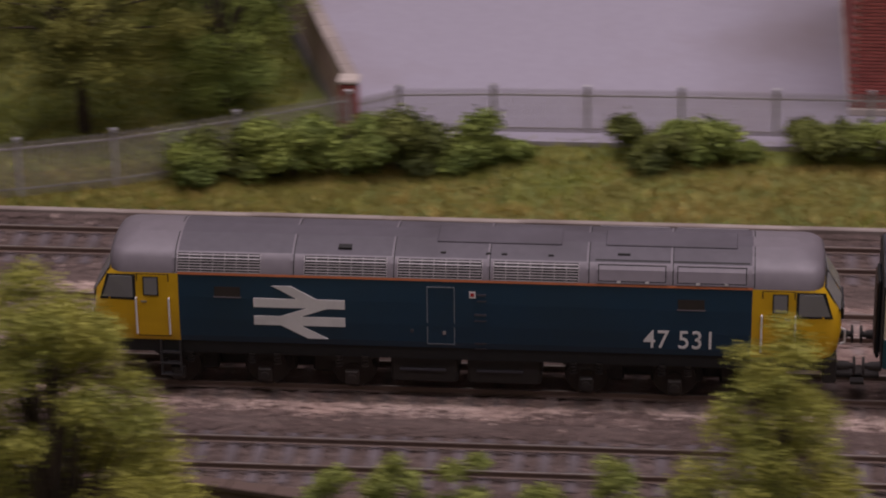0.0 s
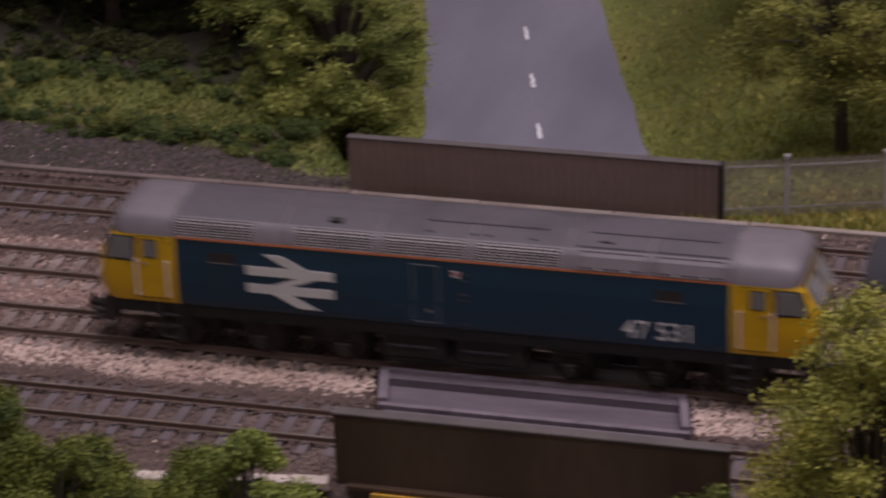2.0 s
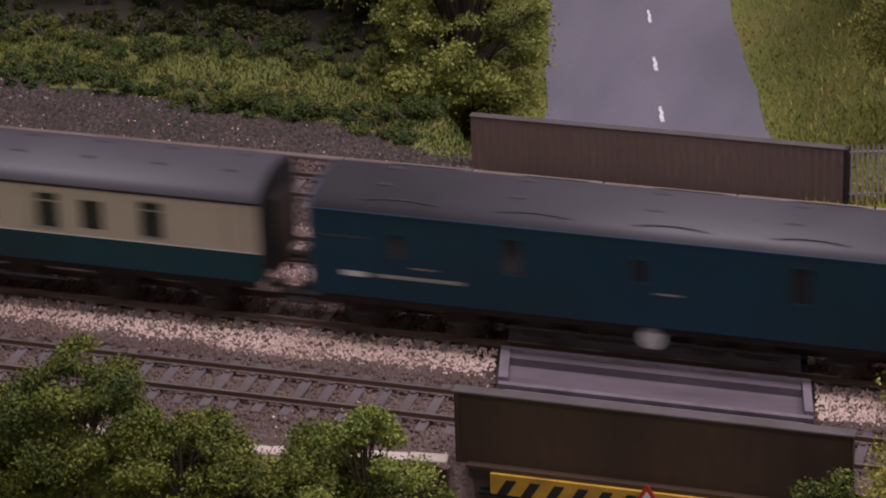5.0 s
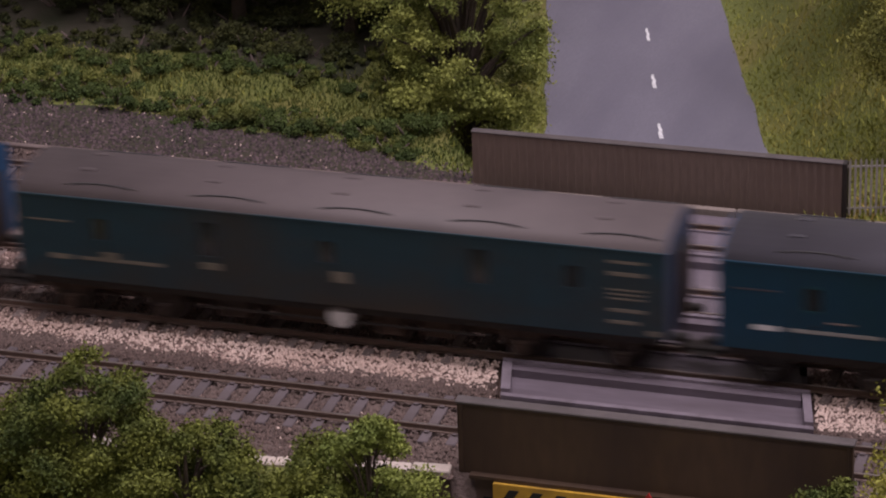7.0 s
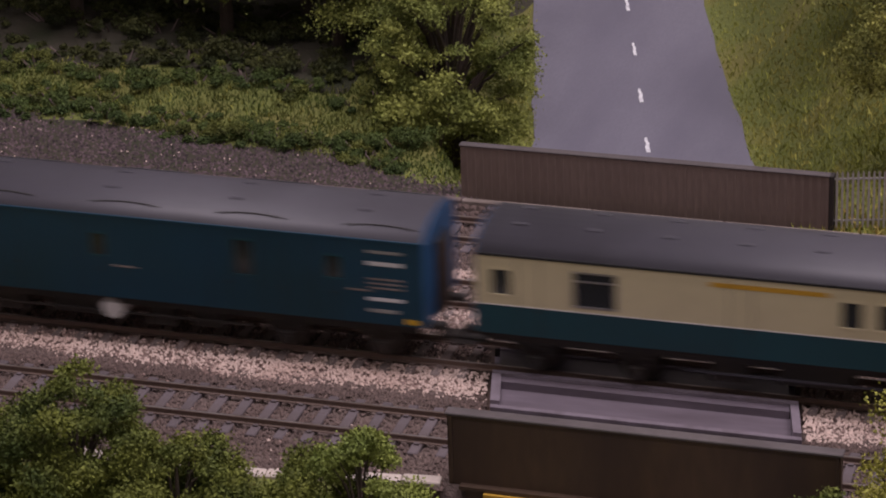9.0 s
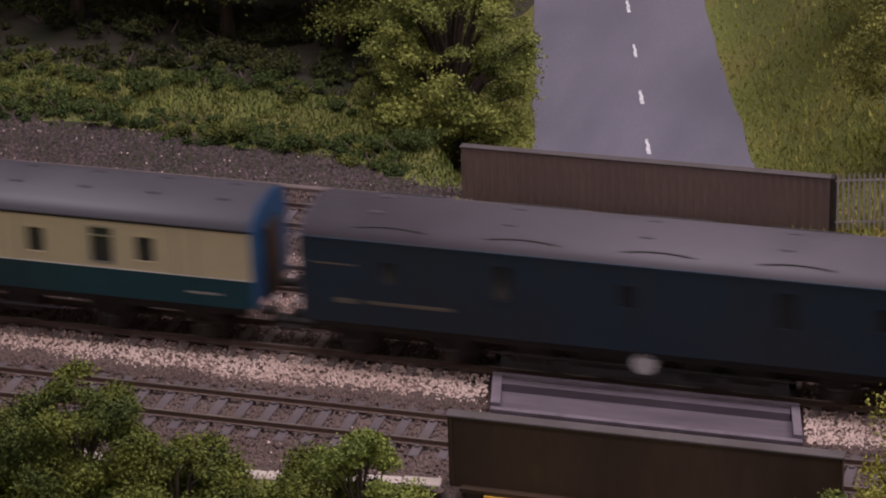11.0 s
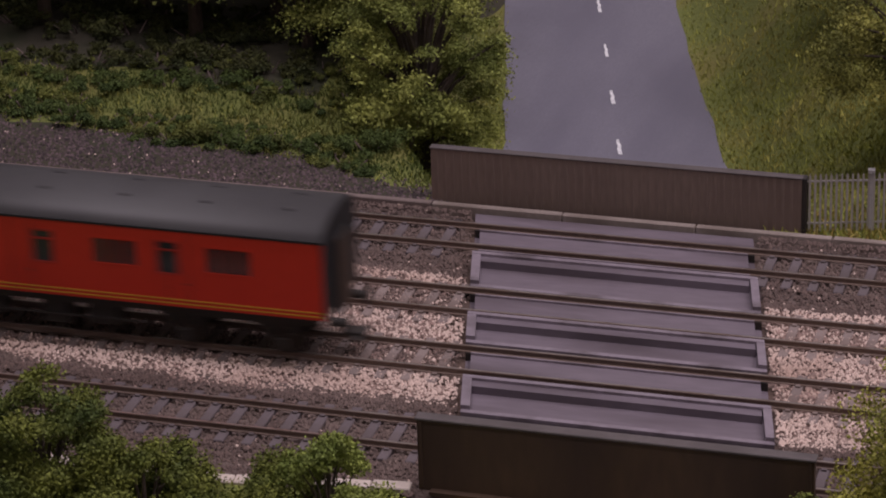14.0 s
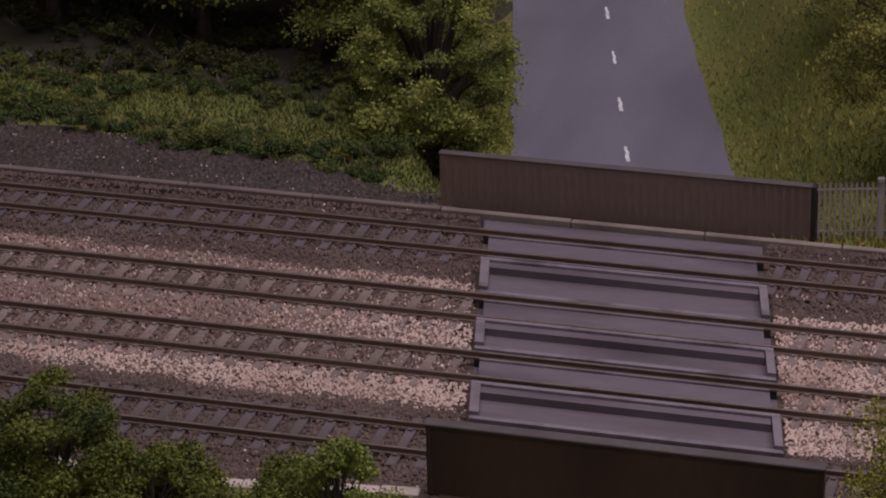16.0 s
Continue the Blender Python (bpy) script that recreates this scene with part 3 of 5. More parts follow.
retaining_wall("low dark wall with pale coping stones beside the bridge", [(-150, -38, -5), (-58, -37, -5.5), (-40, -35, -5), (-2, -31, -4)], -60, COPING)
retaining_wall("dark brown wing wall with dull coping beyond the bridge", [(125, -23, -3.6), (186, -14, -3.4), (268, -30, -3.6), (360, -49, -4.2), (560, -70, -5)], -62, WALLSTONE)


# ---- planting ----
def flakes(rs, clumps, n, size):
    """Many small folded leaves on and in the given clumps (x, y, z, radius)."""
    c = np.array(clumps, float)
    w = c[:, 3] ** 2
    pick = rs.choice(len(c), n, p=w / w.sum())
    d = rs.normal(size=(n, 3))
    d /= np.linalg.norm(d, axis=1)[:, None]
    d[:, 2] = np.where(d[:, 2] < -0.35, -d[:, 2] * 0.6, d[:, 2])
    r = c[pick, 3] * (1 - 0.55 * rs.uniform(0, 1, n) ** 2) * (1 + 0.22 * rs.normal(size=n))
    p = c[pick, :3] + d * r[:, None] * np.array([1, 1, 0.82])
    u = rs.normal(size=(n, 3))
    u /= np.linalg.norm(u, axis=1)[:, None]
    t = np.cross(u, d + 0.6 * rs.normal(size=(n, 3)))
    t /= np.linalg.norm(t, axis=1)[:, None] + 1e-9
    s = (size * rs.uniform(0.55, 1.35, n))[:, None]
    nrm = np.cross(u, t)
    v = np.stack([p - u * s, p + t * s * 0.62 + nrm * s * 0.25, p + u * s, p - t * s * 0.62 + nrm * s * 0.25], 1)
    f = np.array([(0, 1, 2), (0, 2, 3)])[None] + 4 * np.arange(n)[:, None, None]
    return v.reshape(-1, 3), f.reshape(-1, 3)


def tree(at, crown_z, spread, trunk_r, m, label, seed, clumps=34, n=9000, size=0.64, clump_r=8.0, shape=1.0, trunk_mat=None, limb_low=0.45):
    rs = np.random.RandomState(seed)
    z0, z1 = crown_z
    t = thing("tree", at, label, "tree", "trees")
    bm = bmesh.new()
    lean = rs.uniform(-0.05, 0.05, 2)
    fork = z0 + (z1 - z0) * 0.15
    stem = [(0, 0, -4), (lean[0] * fork * 0.5, lean[1] * fork * 0.5, fork * 0.5), (lean[0] * fork, lean[1] * fork, fork), (lean[0] * z1, lean[1] * z1, z0 + (z1 - z0) * 0.75)]
    tube(bm, stem, [trunk_r * 1.35, trunk_r, trunk_r * 0.8, trunk_r * 0.3], 9)
    cl = []
    for k in range(clumps):
        zz = rs.uniform(0, 1)
        prof = math.sin(math.pi * min(1, (0.12 + 0.88 * zz)) ** shape)
        rad = spread * (0.30 + 0.70 * prof) * math.sqrt(rs.uniform(0.15, 1))
        a = rs.uniform(0, 2 * math.pi)
        c = (rad * math.cos(a), rad * math.sin(a), z0 + (z1 - z0) * zz * 0.93)
        cl.append((*c, clump_r * rs.uniform(0.6, 1.3) * (1.1 - 0.5 * zz)))
        if k % 2 == 0:
            s = fork * limb_low + (z0 + (c[2] - z0) * 0.5 - fork * limb_low) * 0.6
            s = max(fork * limb_low, min(s, z1 * 0.7))
            mid = (c[0] * 0.5, c[1] * 0.5, s + (c[2] - s) * 0.6 + 3)
            tube(bm, [(lean[0] * s, lean[1] * s, s), mid, c], [trunk_r * 0.42, trunk_r * 0.26, trunk_r * 0.1], 5)
    cl.append((lean[0] * z1, lean[1] * z1, z1 - clump_r * 0.5, clump_r * 0.6))
    part("trunk", bm, trunk_mat or BARK, t)
    v, f = flakes(rs, cl, int(n * (2.2 if size < 1 else 1.5)), size)
    c = new("crown", array_mesh("crown", v, f, m))
    c.parent = t
    return t


def bush(at, w, h, m, label, seed, n=1600, size=0.85, d=None, name="bush"):
    rs = np.random.RandomState(seed)
    d = d or w * 0.6
    k = max(6, int(w * d / 40))
    cl = [(rs.uniform(-w, w) * 0.5, rs.uniform(-d, d) * 0.5, h * rs.uniform(0.2, 0.75), min(w, d, h * 1.3) * rs.uniform(0.22, 0.42)) for _ in range(k)]
    v, f = flakes(rs, cl, int(n * 1.6), size)
    e = thing(name, at, label, "bush", "bushes")
    o = new("foliage", array_mesh("foliage", v, f, m))
    o.parent = e
    bm = bmesh.new()
    for k in range(4):
        x, y = rs.uniform(-w, w) * 0.2, rs.uniform(-d, d) * 0.2
        tube(bm, [(x * 0.4, y * 0.4, -1), (x, y, h * 0.3), (x * 1.6, y * 1.6, h * 0.7)], [0.5, 0.4, 0.2], 5)
    part("stem", bm, TWIG, e)
    return e


def gz(x, y):
    return float(height(x, y))


FRONT = "tree with clumped yellow-green foliage in front of the railway"
# trees on the slope in front of the lines
tree((-108, -66, gz(-108, -66)), (18, 62), 24, 2.0, LEAF_FRONT, FRONT, 11, clumps=40, n=15000, clump_r=7.5)
tree((-140, -70, gz(-140, -70)), (10, 44), 30, 2.0, LEAF_FRONT, FRONT, 12, clumps=36, n=13000, clump_r=7.5)
tree((-76, -68, gz(-76, -68)), (10, 44), 20, 1.6, LEAF_FRONT, FRONT, 13, clumps=26, n=9000, clump_r=6.5)
tree((-17, -66, gz(-17, -66)), (6, 53), 19, 1.2, LEAF_BRIGHT, "small tree with clumped yellow-green foliage by the wall", 14, clumps=36, n=11000, clump_r=6.5)
tree((4, -62, gz(4, -62)), (4, 45), 17, 1.2, LEAF_BRIGHT, "small tree with clumped yellow-green foliage by the wall", 15, clumps=30, n=9000, clump_r=6.5)
tree((-40, -72, gz(-40, -72)), (6, 36), 16, 1.4, LEAF_FRONT, FRONT, 16, clumps=20, n=6000, clump_r=6)
tree((173, -85, gz(173, -85)), (24, 168), 46, 2.4, LEAF_OLIVE, "tall tapered tree with olive-green foliage in front of the railway", 17, clumps=200, n=52000, clump_r=10.5, shape=0.5)
tree((379, -85, gz(379, -85)), (26, 158), 34, 2.2, LEAF_OLIVE, "tall tapered tree with bright olive foliage in front of the railway", 18, clumps=140, n=32000, clump_r=9, shape=0.5)
for i, (x, y, z) in enumerate(((252, -66, 66), (272, -68, 70), (292, -66, 72), (314, -70, 64), (336, -68, 72), (356, -72, 68))):
    tree((x, y, -62 if y < -62 else gz(x, y)), (50, z + 28), 14, 1.1, LEAF_LIGHT, "small leafy yellow-green tree on the slope below the line", 30 + i, clumps=26, n=6000, clump_r=6.0)
tree((122, -62, gz(122, -62)), (46, 88), 12, 1.1, LEAF_FRONT, "small leafy yellow-green tree beside the parapet", 37, clumps=24, n=5500, clump_r=6.0)
for i, (x, y, w, h) in enumerate(((-52, -64, 34, 40), (-28, -60, 30, 42), (-6, -58, 26, 40), (-120, -60, 60, 46), (-82, -58, 40, 42))):
    bush((x, y, gz(x, y) - 2), w, h, LEAF_FRONT, "leafy yellow-green bush on the slope below the line", 390 + i, n=8500, size=0.64, d=20)

# wood behind the far line, beside the lane
tree((-84, 262, gz(-84, 262)), (14, 112), 33, 3.0, LEAF_LIGHT, "broad tree with pale green foliage beside the lane", 41, clumps=150, n=30000, clump_r=7.5)
tree((-122, 304, gz(-122, 304)), (14, 120), 36, 3.0, LEAF_LIGHT, "broad tree with pale green foliage beside the lane", 42, clumps=50, n=13000, clump_r=11)
# every third tree takes the leaf colour with the wood's shade in it
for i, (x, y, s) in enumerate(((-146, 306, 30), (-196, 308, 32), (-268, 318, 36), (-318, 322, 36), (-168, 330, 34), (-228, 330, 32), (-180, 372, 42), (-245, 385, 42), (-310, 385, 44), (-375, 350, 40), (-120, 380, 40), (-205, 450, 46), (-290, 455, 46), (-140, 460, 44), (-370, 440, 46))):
    tree((x, y, gz(x, y)), (20 if i % 2 else 13, 114), s, 2.6, LEAF_MID if i % 3 != 2 else LEAF_SHADED, "tall dark green woodland tree in deep shade", 50 + i, clumps=44, n=8500, size=1.1, clump_r=11.5)
# tree and shrubs between the lane and the yard
tree((113, 270, gz(113, 270)), (30, 104), 52, 2.2, LEAF_TREE, "spreading tree with forked trunk and olive foliage behind the fence", 71, clumps=110, n=30000, clump_r=9.5, limb_low=0.5)
tree((165, 300, gz(165, 300)), (8, 90), 30, 2.4, LEAF_BRIGHT, "dense dark green tree against the yard wall", 72, clumps=50, n=13000, clump_r=10)
tree((150, 360, gz(150, 360)), (10, 100), 34, 2.4, LEAF_BRIGHT, "dense dark green tree against the yard wall", 73, clumps=40, n=9000, clump_r=11)
tree((60, 420, gz(60, 420)), (20, 110), 40, 2.4, LEAF_LIGHT, "spreading tree with olive foliage above the lane", 74, clumps=40, n=9000, clump_r=11)

for i, (x, y, w, h) in enumerate(((-88, 246, 36, 30), (-68, 250, 30, 36), (-60, 266, 26, 46))):
    bush((x, y, gz(x, y) - 2), w, h, LEAF_LIGHT, "dense pale green shrub at the foot of the lane tree", 400 + i, n=7000, size=0.85, d=26)
rb = random.Random(9)
# low bushes along the path
for i in range(46):
    x = -400 + i * 7.4 + rb.uniform(-4, 4)
    y = float(ash_edge(x)) + 9 + rb.uniform(-8, 10)
    if x > -84:
        continue
    bush((x, y, gz(x, y) - 1), rb.uniform(16, 28), rb.uniform(4, 8.5), LEAF_BUSH if i % 4 else LEAF_MID, "low dark green bramble bush along the track path", 100 + i, n=1800, size=0.5, d=rb.uniform(10, 18))
for i in range(30):
    x = -390 + i * 10.5 + rb.uniform(-5, 5)
    y = 262 + rb.uniform(-10, 22)
    bush((x, y, gz(x, y) - 1), rb.uniform(16, 28), rb.uniform(3.5, 7.5), LEAF_BUSH if i % 2 else LEAF_MID, "low green undergrowth at the edge of the wood", 160 + i, n=1600, size=0.5, d=rb.uniform(12, 20))
# undergrowth inside the wood, its shade put into the dark leaf colour
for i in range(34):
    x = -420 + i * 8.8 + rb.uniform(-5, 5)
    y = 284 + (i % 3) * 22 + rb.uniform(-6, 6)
    bush((x, y, gz(x, y) - 1), rb.uniform(24, 40), rb.uniform(4, 10), LEAF_SHADED, "undergrowth beneath the wood with shade in its dark leaf colour", 300 + i, n=1500, size=0.7, d=22)
# bushes between the fence and the far line
for i, (x, y, w, h) in enumerate(((162, 206, 22, 13), (180, 212, 26, 17), (200, 214, 26, 19), (220, 217, 26, 19), (241, 222, 26, 19), (262, 226, 24, 17), (282, 232, 16, 8), (336, 232, 24, 14), (354, 236, 24, 14), (370, 236, 12, 8), (406, 240, 22, 13), (424, 238, 24, 14), (450, 238, 26, 14), (478, 238, 26, 13))):
    bush((x, y, gz(x, y) - 1), w * 1.15, h * 1.4, LEAF_MID if i % 3 == 1 else LEAF_BRIGHT, "leafy green bush in front of the yard fence", 200 + i, n=4200, size=1.0, d=w * 0.75)


# grass
def grass(name, pts, m, tall, label, seed):
    rs = np.random.RandomState(seed)
    x, y = pts
    n = len(x)
    z = height(x, y)
    a = rs.uniform(0, 2 * np.pi, n)
    w, h = 0.42 * rs.uniform(0.7, 1.3, n), tall * rs.uniform(0.5, 1.3, n)
    lx, ly = rs.normal(0, 0.45, n) * h, rs.normal(0, 0.45, n) * h
    v = np.stack([np.stack([x - w * np.cos(a), y - w * np.sin(a), z - 0.3], 1), np.stack([x + w * np.cos(a), y + w * np.sin(a), z - 0.3], 1), np.stack([x + lx, y + ly, z + h], 1)], 1)
    f = np.arange(3 * n).reshape(-1, 3)
    tagged(new(name, array_mesh(name, v.reshape(-1, 3), f, m)), label, "grass", kind="stuff")


def lawns():
    rs = np.random.RandomState(21)
    n = 150000
    x, y = rs.uniform(-330, 230, n), rs.uniform(180, 620, n)
    y = 180 + (y - 180) * rs.uniform(0.45, 1, n)
    d = np.abs(x - road_mid(y)) - road_half(y)
    k = (d > rs.uniform(-1.5, 3, n))
    k &= (x > road_mid(y)) | (y > ash_edge(x) + rs.normal(0, 3, n))
    k &= ~((x > 195) & (y > 240)) & ~((x < -128) & (y > 262 + rs.uniform(0, 14, n)))
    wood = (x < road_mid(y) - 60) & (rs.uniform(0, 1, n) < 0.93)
    grass("grass_bank", (x[k & ~wood], y[k & ~wood]), GRASS, 2.0, "rough yellow-green static grass on the lane banks", 22)
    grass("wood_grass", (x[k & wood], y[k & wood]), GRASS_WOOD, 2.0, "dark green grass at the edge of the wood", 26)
    n = 26000
    x, y = rs.uniform(84, 560, n), rs.uniform(178, 250, n)
    k = (y < 255) & ((x > 225) | (y < 190 + 0.38 * (x - 90) + 10))
    dry = (bumpy(x * 0.7, y) + rs.normal(0, 0.5, n) > -0.75) & (y < 232)
    grass("dry_grass", (x[k & dry], y[k & dry]), GRASS_DRY, 3.0, "dry yellow-brown grass on the verge", 23)
    grass("verge_grass", (x[k & ~dry], y[k & ~dry]), GRASS, 3.0, "green grass on the verge", 24)
    n = 24000
    x, y = rs.uniform(-300, 520, n), rs.uniform(-170, -36, n)
    d = np.abs(x - road_mid(y)) - road_half(y)
    k = d > 2
    grass("slope_grass", (x[k], y[k]), GRASS, 3.2, "green grass on the slope in front of the railway", 25)


lawns()


# ---- fences, yard, brick building ----
def palisade(label, pts, h, posts=36.0, gap=1.85):
    fnc = thing("palisade_fence", (0, 0, 0), label, "fence", "fences")
    pale = post = rail = None
    for (ax, ay), (bx, by) in zip(pts, pts[1:]):
        d = math.hypot(bx - ax, by - ay)
        ang = math.atan2(by - ay, bx - ax)
        n = max(1, round(d / posts))
        for i in range(1 if post is None else 0, n + 1):
            x, y = ax + (bx - ax) * i / n, ay + (by - ay) * i / n
            at = (x, y, -1.5)
            if post is None:
                post = part("post", boxes((-0.55, 0.55, -0.55, 0.55, -4, h), (-1.1, 1.1, -1.1, 1.1, h, h + 1.2)), POSTWHITE, fnc, "pale post with a cap", at=at)
            else:
                again(post, at, ang)
        k = int(d / gap)
        for i in range(k):
            x, y = ax + (bx - ax) * (i + 0.5) / k, ay + (by - ay) * (i + 0.5) / k
            at = (x, y, -1.5)
            if pale is None:
                bm = prism(bmesh.new(), [(-0.38, 0.6), (0.38, 0.6), (0.38, h - 1), (0, h), (-0.38, h - 1)], -0.25, 0.25)
                pale = part("pale", bm, FENCE, fnc, at=at)
                pale.rotation_euler = (0, 0, ang)
            else:
                again(pale, at, ang)
        za = zb = -1.5
        for z in (3.5, h - 3.2):
            bm = boxes((0, d, 0.25, 0.8, z - 0.3, z + 0.3))
            for v in bm.verts:
                v.co.z += za + (zb - za) * v.co.x / d
            o = part("rail", bm, FENCE, fnc, at=(ax, ay, 0))
            o.rotation_euler = (0, 0, ang)


palisade("grey steel palisade fence along the bank from the parapet", [(83, 181), (105, 187), (139, 198), (182, 218), (222, 240)], 23.0)
palisade("grey steel palisade fence along the edge of the pale yard", [(226, 242), (240, 252), (276, 255), (348, 256.5), (420, 257), (495, 257), (570, 257)], 20.5)


def yard():
    bm = bmesh.new()
    pts = [(222, 246), (900, 250), (900, 1000), (60, 1000), (150, 470)]
    for z0, z1 in ((-30, 0.6),):
        lo = [bm.verts.new((x, y, z0)) for x, y in pts]
        hi = [bm.verts.new((x, y, z1)) for x, y in pts]
        bm.faces.new(hi)
        for i in range(len(pts)):
            j = (i + 1) % len(pts)
            bm.faces.new((lo[i], lo[j], hi[j], hi[i]))
    y = part("yard", bm, CONCRETE)
    tagged(y, "broad pale grey concrete yard behind the fence", "yard", kind="structure")
    w = thing("yard_wall", (0, 0, 0), "low pinkish boundary wall with brick pier at its end", "wall", kind="structure")
    ax, ay, bx, by = 222.0, 252.0, 150.0, 480.0
    d, ang = math.hypot(bx - ax, by - ay), math.atan2(by - ay, bx - ax)
    o = part("wall_body", boxes((0, d, -2, 2, -30, 21)), mat("wall_render", (0.42, 0.31, 0.27), 0.85, c2=(0.33, 0.22, 0.2), s=500, big=40), w, at=(ax, ay, 0))
    o.rotation_euler = (0, 0, ang)
    st = None
    for i in range(17):
        at = (ax + (bx - ax) * (i + 0.5) / 17, ay + (by - ay) * (i + 0.5) / 17, 21)
        if st is None:
            st = part("coping_stone", boxes((-d / 34 + 0.2, d / 34 - 0.2, -2.8, 2.8, 0, 2), bevel=0.4), KERB, w, at=at)
            st.rotation_euler = (0, 0, ang)
        else:
            again(st, at, ang)
    part("pier", boxes((217.5, 224.5, 245.5, 252, -14, 22.5), bevel=0.4), BRICKM, w, "red brick pier")
    part("pier_cap", boxes((216.9, 225.1, 244.9, 252.6, 22.5, 24.5), bevel=0.6), COPING, w)


yard()


def brick_building():
    b = thing("brick_building", (413, 279, 0.6), "red brick building with pale mortar joints beside the yard", "building")
    part("wall", boxes((0.6, 160, 0.6, 120, 0, 95)), MORTAR, b)
    part("plinth", boxes((-0.6, 161, -0.6, 121, 0, 3.0), bevel=0.3), COPING, b, "pale plinth course")
    rnd = random.Random(3)
    front = part("brick", boxes((0.1, 3.9, 0, 1.2, 0, 1.05)), BRICKM, b, at=(0, 0, 3.2))
    side = part("brick", boxes((0, 1.2, 0.1, 3.9, 0, 1.05)), BRICKM, b, at=(0, 1.3, 3.2))
    n = 0
    for r in range(44):
        z = 3.2 + r * 1.42
        for c in range(5):
            if n < 250:
                again(front, (c * 4.05 + (2.0 if r % 2 else 0.02), rnd.uniform(-0.08, 0.08), z + 0.001))
                n += 1
    v, f = [], []
    base = np.array([(a, e, g) for a in (0.1, 3.9) for e in (0.0, 1.2) for g in (0, 1.05)])
    quads = np.array([(0, 1, 3, 2), (4, 6, 7, 5), (0, 4, 5, 1), (2, 3, 7, 6), (0, 2, 6, 4), (1, 5, 7, 3)])
    for r in range(64):
        for c in range(38):
            if c < 5 and r < 44:
                continue
            f.append(quads + 8 * len(v))
            v.append(base + (c * 4.05 + (2.0 if r % 2 else 0.02), 0, 3.2 + r * 1.42))
    swap = base[:, [1, 0, 2]]
    for r in range(64):
        for c in range(28):
            f.append(quads + 8 * len(v))
            v.append(swap + (0.02, c * 4.05 + (3.4 if r % 2 else 1.4), 3.2 + r * 1.42))
    o = new("brickwork", array_mesh("brickwork", np.concatenate(v), np.concatenate(f), BRICKM))
    o.parent = b
    tagged(o, kind="stuff")
    part("roof", boxes((-3, 163, -3, 123, 95, 100), bevel=0.8), ROOFGREY, b)


brick_building()


# ---- the room round the layout ----
def room():
    for n, r in (("wall_north", (-3000, 3000, 2150, 2200, -80, 1700)), ("wall_south", (-3000, 3000, -1800, -1750, -80, 1700)),
                 ("wall_west", (-3000, -2950, -1750, 2150, -80, 1700)), ("wall_east", (2950, 3000, -1750, 2150, -80, 1700))):
        tagged(part(n, boxes(r), PLASTER), "plain painted room wall", "wall", kind="structure")
    tagged(part("ceiling", boxes((-3000, 3000, -1800, 2200, 1700, 1750)), PLASTER), "plain painted ceiling", "ceiling", kind="structure")


room()


# ---- rolling stock: local x from the leading end, y from the track's middle, z from the rail ----
WHEELS = []


def bogie(parent, x, wheelbase, axles, frame_z, m, half=15.2, name="bogie", wheel_r=6.6):
    L = wheelbase / 2
    b = part(name, bmesh.new(), m, parent, at=(x, 0, 0))
    bm = bmesh.new()
    for s in (-1, 1):
        y0, y1 = sorted((s * (half - 1.6), s * half))
        prism(bm, [(-L - 8, frame_z - 2.5), (-L - 5, frame_z - 4.6), (-L + 6, frame_z - 4.6), (-L + 9, frame_z - 2.8), (L - 9, frame_z - 2.8), (L - 6, frame_z - 4.6), (L + 5, frame_z - 4.6), (L + 8, frame_z - 2.5), (L + 8, frame_z), (-L - 8, frame_z)], y0, y1)
    box(bm, -5, 5, -half + 1, half - 1, frame_z - 3, frame_z)
    part("side_frame", bm, m, b)
    if axles == 3:
        part("traction_motor", boxes((-L - 7, -L + 12, -6.5, 6.5, 3.2, frame_z), (-8, 9, -6.5, 6.5, 3.2, frame_z), (L - 14, L + 7, -6.5, 6.5, 3.2, frame_z), bevel=0.8), m, b)
        part("inner_frame", boxes((-L - 7, L + 7, -2, 2, 3.4, frame_z - 0.4)), m, b)
    for i in range(axles):
        ax = -L + wheelbase * i / (axles - 1)
        w = bmesh.new()
        for s in (-1, 1):
            y0, y1 = (s * 7.4, s * 9.9)
            cyl(w, (0, y0, 0), (0, y1, 0), wheel_r, n=24)
            cyl(w, (0, s * 7.2, 0), (0, s * 7.9, 0), wheel_r + 0.8, n=24)
            cyl(w, (0, s * 9.9, 0), (0, s * 10.3, 0), wheel_r * 0.35, n=12)
        cyl(w, (0, -9, 0), (0, 9, 0), 1.2, n=8)
        WHEELS.append((part("wheelset", w, UNDER, b, "dark steel wheelset", at=(ax, 0, wheel_r)), ax, wheel_r))
        for s in (-1, 1):
            bm = bmesh.new()
            y0, y1 = sorted((s * (half - 0.4), s * (half + 1.5)))
            box(bm, ax - 2.3, ax + 2.3, y0, y1, wheel_r - 2.2, wheel_r + 2.4, bevel=0.4)
            cyl(bm, (ax, s * (half + 1.2), wheel_r), (ax, s * (half + 2.2), wheel_r), 1.4, n=10)
            part("axlebox", bm, m, b)
            for dx in (-4.2, 4.2):
                sp = bmesh.new()
                for k in range(4):
                    cyl(sp, (ax + dx, s * (half + 0.6), frame_z - 5.6 + k * 1.1), (ax + dx, s * (half + 0.6), frame_z - 5.0 + k * 1.1), 1.25, n=10)
                part("spring", sp, m, b)
    return b


